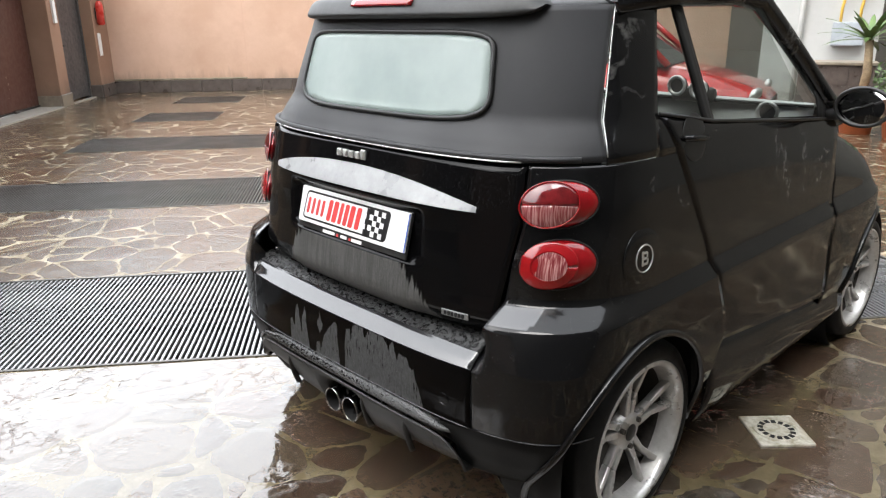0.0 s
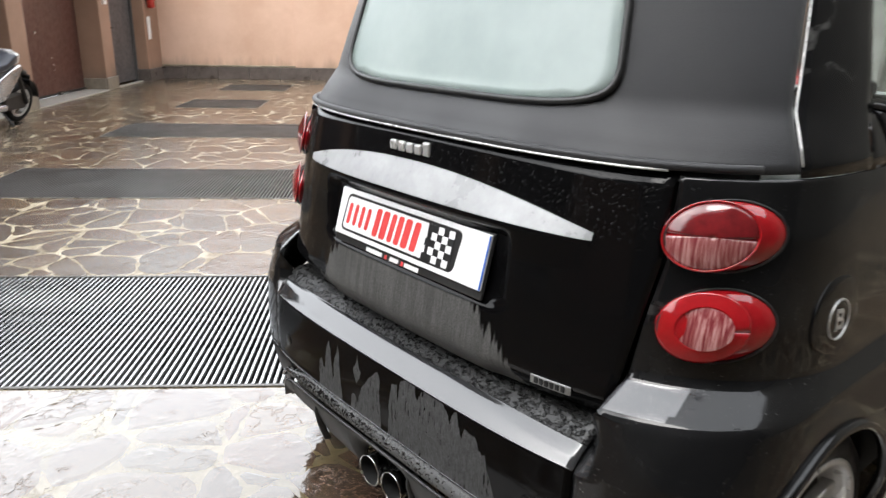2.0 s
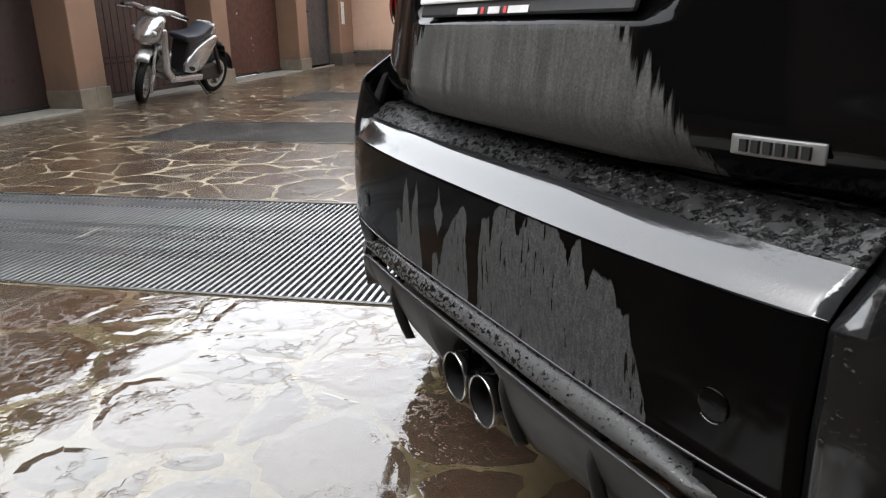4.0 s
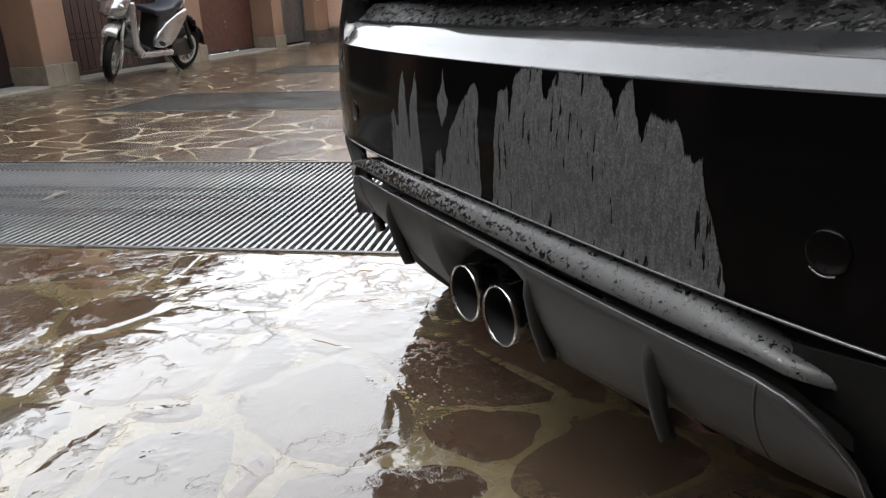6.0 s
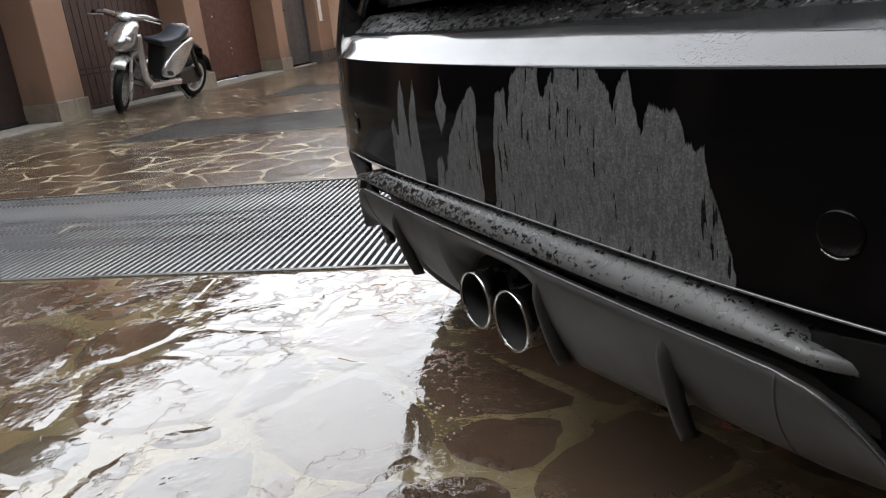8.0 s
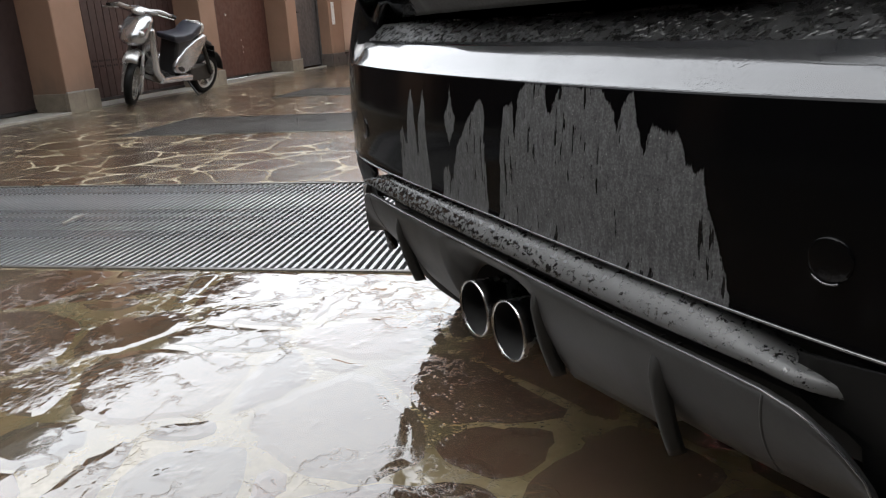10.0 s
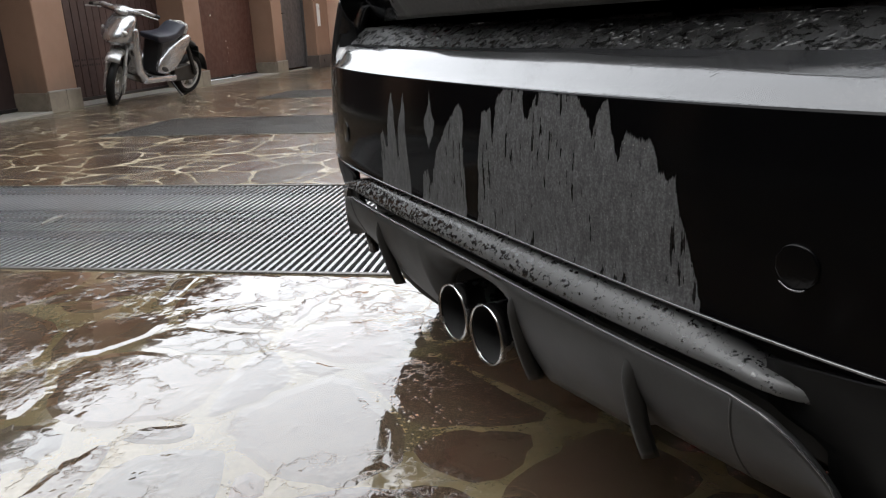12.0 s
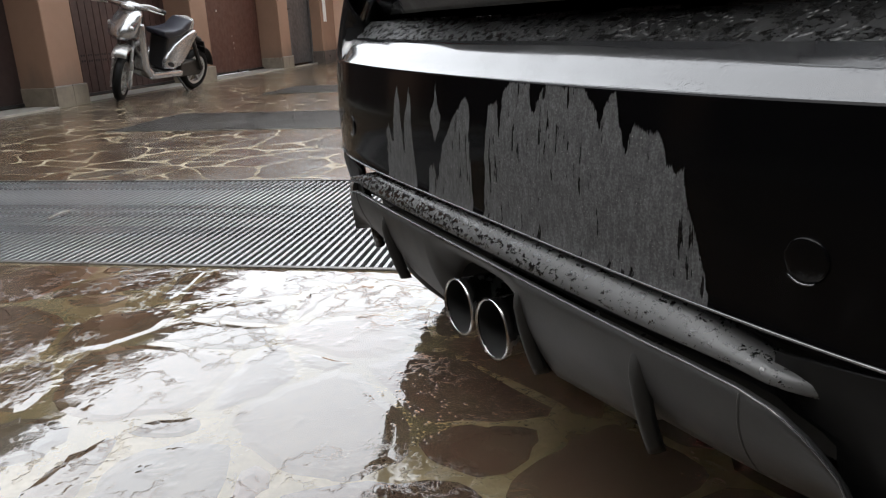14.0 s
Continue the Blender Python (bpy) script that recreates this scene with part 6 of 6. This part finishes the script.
def shrub(c, label, r, seed):
    rnd = random.Random(seed)
    p = thing("potted_shrub", c, label, "plant")
    pot(p, c, 0.26, 0.4)
    bm = bmesh.new()
    for k in range(9):
        d = Vector((rnd.uniform(-1, 1), rnd.uniform(-1, 1), 1.4)).normalized()
        tube([c + Vector((0, 0, 0.36)), c + Vector((0, 0, 0.36)) + d * r * 1.1], [0.012, 0.004], 5, bm)
    part("stems", bm, M_trunk, p, "thin woody stems")
    verts, faces = [], []
    for k in range(900):
        d = Vector((rnd.gauss(0, 1), rnd.gauss(0, 1), rnd.gauss(0, 0.8))).normalized() * r * rnd.uniform(0.45, 1.05)
        o = c + Vector((0, 0, 0.45 + r * 0.75)) + d
        x = Vector((rnd.gauss(0, 1), rnd.gauss(0, 1), rnd.gauss(0, 1))).normalized()
        y = x.orthogonal().normalized()
        n = len(verts)
        verts += [o - x * 0.035, o + y * 0.014, o + x * 0.035, o - y * 0.014]
        faces.append((n, n + 1, n + 2, n + 3))
    bm = bmesh.new()
    vv = [bm.verts.new(q) for q in verts]
    for f in faces:
        bm.faces.new([vv[i] for i in f])
    tagged(part("leaves", bm, M_bush, p, "small green leaves"), kind="stuff")


frond_plant("potted_palm", Vector((-1.3, 8.75, 0)), "potted palm with long green blades and a pale trunk", 1.12, 26, 0.62, 3)
shrub(Vector((-0.75, 8.6, 0)), "leafy green shrub in an orange terracotta pot", 0.36, 5)
shrub(Vector((-0.35, 9.1, 0)), "leafy green shrub in a terracotta pot beside the palm", 0.42, 6)

pb = thing("planter_box", Vector((-2.0, 9.4, 0)), "dark brown tiled planter wall", "planter")
mp = Matrix.Translation((-2.0, 9.4, 0)) @ Euler((0, 0, radians(20))).to_matrix().to_4x4()
part("body", move(box(-0.3, 0.6, -0.2, 0.2, 0.0, 0.78), mp), M_darkplinth, pb, bevel=0.01)
for i in range(3):
    for j in range(3):
        part("tile", move(box(-0.3 + 0.3 * i + 0.006, 0.0 + 0.3 * i - 0.006, -0.212, -0.202, 0.26 * j + 0.006, 0.26 * j + 0.25, ), mp), M_darkplinth, pb)
part("coping", move(box(-0.33, 0.63, -0.24, 0.24, 0.78, 0.82), mp), M_plinth, pb, "mossy pale coping", bevel=0.008)

M_offwhite = plaster("whitewashed_render", (0.42, 0.42, 0.4), (0.5, 0.5, 0.48), (0.34, 0.32, 0.28))
nw = thing("utility_panel", Vector((-3.1, 11.2, 0)), "white rendered utility niche with a grey meter box", "utility panel")
mn = Matrix.Translation((-3.1, 11.2, 0)) @ Euler((0, 0, radians(18))).to_matrix().to_4x4()
part("niche_wall", move(box(-0.5, 1.15, 0.0, 0.15, 0.0, 2.6), mn), M_offwhite, nw, bevel=0.01)
M_meter = surface("grey_blue_enamel", (0.3, 0.33, 0.36), (0.42, 0.45, 0.48), (0.3, 0.5), bump=0.05)
M_gas = surface("yellow_gas_pipe", (0.6, 0.36, 0.04), (0.72, 0.46, 0.08), (0.4, 0.6), bump=0.05)
part("meter_box", move(box(0.5, 0.95, -0.2, -0.004, 0.95, 1.3), mn), M_meter, nw, "grey-blue meter box", bevel=0.015)
for x in (0.6, 0.86):
    part("gas_pipe", tube([mn @ Vector((x, -0.1, 1.3)), mn @ Vector((x, -0.1, 1.5)), mn @ Vector((x + 0.03, -0.1, 1.7)), mn @ Vector((x + 0.03, -0.1, 2.4))], 0.022), M_gas, nw, "yellow gas pipe", True)
part("drain_pipe", tube([mn @ Vector((0.05, -0.05, 0)), mn @ Vector((0.05, -0.05, 2.6))], 0.04), M_offwhite, nw, "white drain pipe", True)


# ---- last: paving slabs and grate bars, each a piece of its own ----
def cut_half(poly, p, n):
    """The part of a convex outline on the side of p that n points away from."""
    out = []
    for a, b in zip(poly, poly[1:] + poly[:1]):
        da, db = (a - p).dot(n), (b - p).dot(n)
        if da <= 0:
            out.append(a)
        if da * db < 0:
            out.append(a + (b - a) * (da / (da - db)))
    return out


rnd = random.Random(11)
CELL = 0.19
U0, U1, V0, V1 = -6.5, 13.9, -5.0, 8.3
nu, nv = int((U1 - U0) / CELL), int((V1 - V0) / CELL)
sites, weight = {}, {}
for i in range(nu):
    for j in range(nv):
        by_car = abs(U0 + i * CELL + 0.1) < 1.1 and abs(V0 + j * CELL + 0.2) < 1.0
        if rnd.random() > (0.2 if by_car else 0.36):
            weight[i, j] = rnd.uniform(-1, 1)
            sites[i, j] = Vector((U0 + (i + 0.5 + rnd.uniform(-0.5, 0.5)) * CELL, V0 + (j + 0.5 + rnd.uniform(-0.5, 0.5)) * CELL))
DRAIN = Vector((0.843 * UDIR.x + 1.19 * UDIR.y, 0.843 * VDIR.x + 1.19 * VDIR.y))


def slab(poly, drop):
    """Top face with a worn edge and sides down into the mortar."""
    c = sum(poly, Vector((0, 0))) / len(poly)
    soft = []
    for a, b, d in zip(poly[-1:] + poly[:-1], poly, poly[1:] + poly[:1]):
        ea, ed = min(0.3, 0.03 / max((a - b).length, 1e-6)), min(0.3, 0.03 / max((d - b).length, 1e-6))
        soft += [b + (a - b) * ea, b + (d - b) * ed]
        if (d - b).length > 0.09:
            n = Vector((-(d - b).y, (d - b).x)).normalized()
            soft += [b + (d - b) * q + n * rnd.uniform(-0.012, 0.006) for q in (0.3, 0.5, 0.7)]
    rings = [(1.0, -0.001), (1.0 - min(0.4, 0.02 / max(0.05, min((q - c).length for q in soft))), 0.0)]
    verts, faces, n = [], [], len(soft)
    tilt = (rnd.uniform(-0.003, 0.003), rnd.uniform(-0.003, 0.003))
    for k, z in rings:
        for q in soft:
            w = c + (q - c) * k
            p = yard(w.x, w.y, z + drop + (tilt[0] * (w - c).x + tilt[1] * (w - c).y if z > -0.001 else 0))
            verts.append(p)
    for r in range(1):
        for k in range(n):
            faces.append((r * n + k, r * n + (k + 1) % n, (r + 1) * n + (k + 1) % n, (r + 1) * n + k))
    faces.append(tuple(range(n, 2 * n)))
    return verts, faces, c


near, far_v, far_f = [], [], []
for (i, j), s in sites.items():
    poly = [Vector((s.x + a, s.y + b)) for a, b in ((-0.8, -0.8), (0.8, -0.8), (0.8, 0.8), (-0.8, 0.8))]
    joint = rnd.uniform(0.004, 0.0125)
    for di in range(-5, 6):
        for dj in range(-5, 6):
            o = sites.get((i + di, j + dj))
            if o is not None and (di or dj) and poly:
                n = (o - s).normalized()
                d2 = (o - s).length
                lean = max(-0.32 * d2, min(0.32 * d2, 0.016 * (weight[i, j] - weight[i + di, j + dj]) / d2))
                poly = cut_half(poly, (o + s) / 2 + n * (lean - joint), n)
    for a, b, c, d in GRATES:
        if poly and max(q.x for q in poly) > a and min(q.x for q in poly) < b and max(q.y for q in poly) > c and min(q.y for q in poly) < d:
            outs = [(a - s.x, Vector((a - 0.01, 0)), Vector((1, 0))), (s.x - b, Vector((b + 0.01, 0)), Vector((-1, 0))), (c - s.y, Vector((0, c - 0.01)), Vector((0, 1))), (s.y - d, Vector((0, d + 0.01)), Vector((0, -1)))]
            _, p, n = max(outs, key=lambda q: q[0])
            poly = cut_half(poly, p, n)
    for p, n in ((Vector((0, VF + 0.07)), Vector((0, -1))), (Vector((13.85, 0)), Vector((1, 0))), (Vector((-6.29, 0)), Vector((-1, 0)))):
        poly = cut_half(poly, p, n) if poly else poly
    if len(poly) < 3:
        continue
    area = abs(sum(p.x * q.y - q.x * p.y for p, q in zip(poly, poly[1:] + poly[:1]))) / 2
    if area < 0.004:
        continue
    vs_, fs_, c = slab(poly, rnd.uniform(0.0, 0.0006))
    near.append((abs(c.x + 0.1) * 0.9 + abs(c.y + 0.6), vs_, fs_))
near.sort(key=lambda q: q[0])
for k, (_, vs_, fs_) in enumerate(near):
    if k < 300:
        me = bpy.data.meshes.new("paving_slab")
        me.from_pydata(vs_, [], fs_)
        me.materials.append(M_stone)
        ob = new("paving_slab", me)
        ob.parent = ground
    else:
        far_f += [tuple(len(far_v) + q for q in f) for f in fs_]
        far_v += vs_
me = bpy.data.meshes.new("paving_slabs")
me.from_pydata(far_v, [], far_f)
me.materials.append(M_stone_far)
ob = tagged(new("paving_slabs", me), kind="stuff")
ob.parent = ground

grate = next(o for o in scene.collection.objects if o.name == "floor_grate")
u0, u1, v0, v1 = GRATES[0]
bar = bpy.data.meshes.new("bar")
bm = box_uv(u0 + 0.018, u1 - 0.018, 0.0, 0.0105, -0.014, 0.0)
bm.to_mesh(bm_mesh := bar)
bm.free()
bar.materials.append(M_steel)
for k in range(int((v1 - v0 - 0.04) / 0.026)):
    ob = new("bar", bar)
    ob.parent = grate
    ob.matrix_parent_inverse = grate.matrix_basis.inverted()
    ob.location = VDIR * (v0 + 0.03 + 0.026 * k)
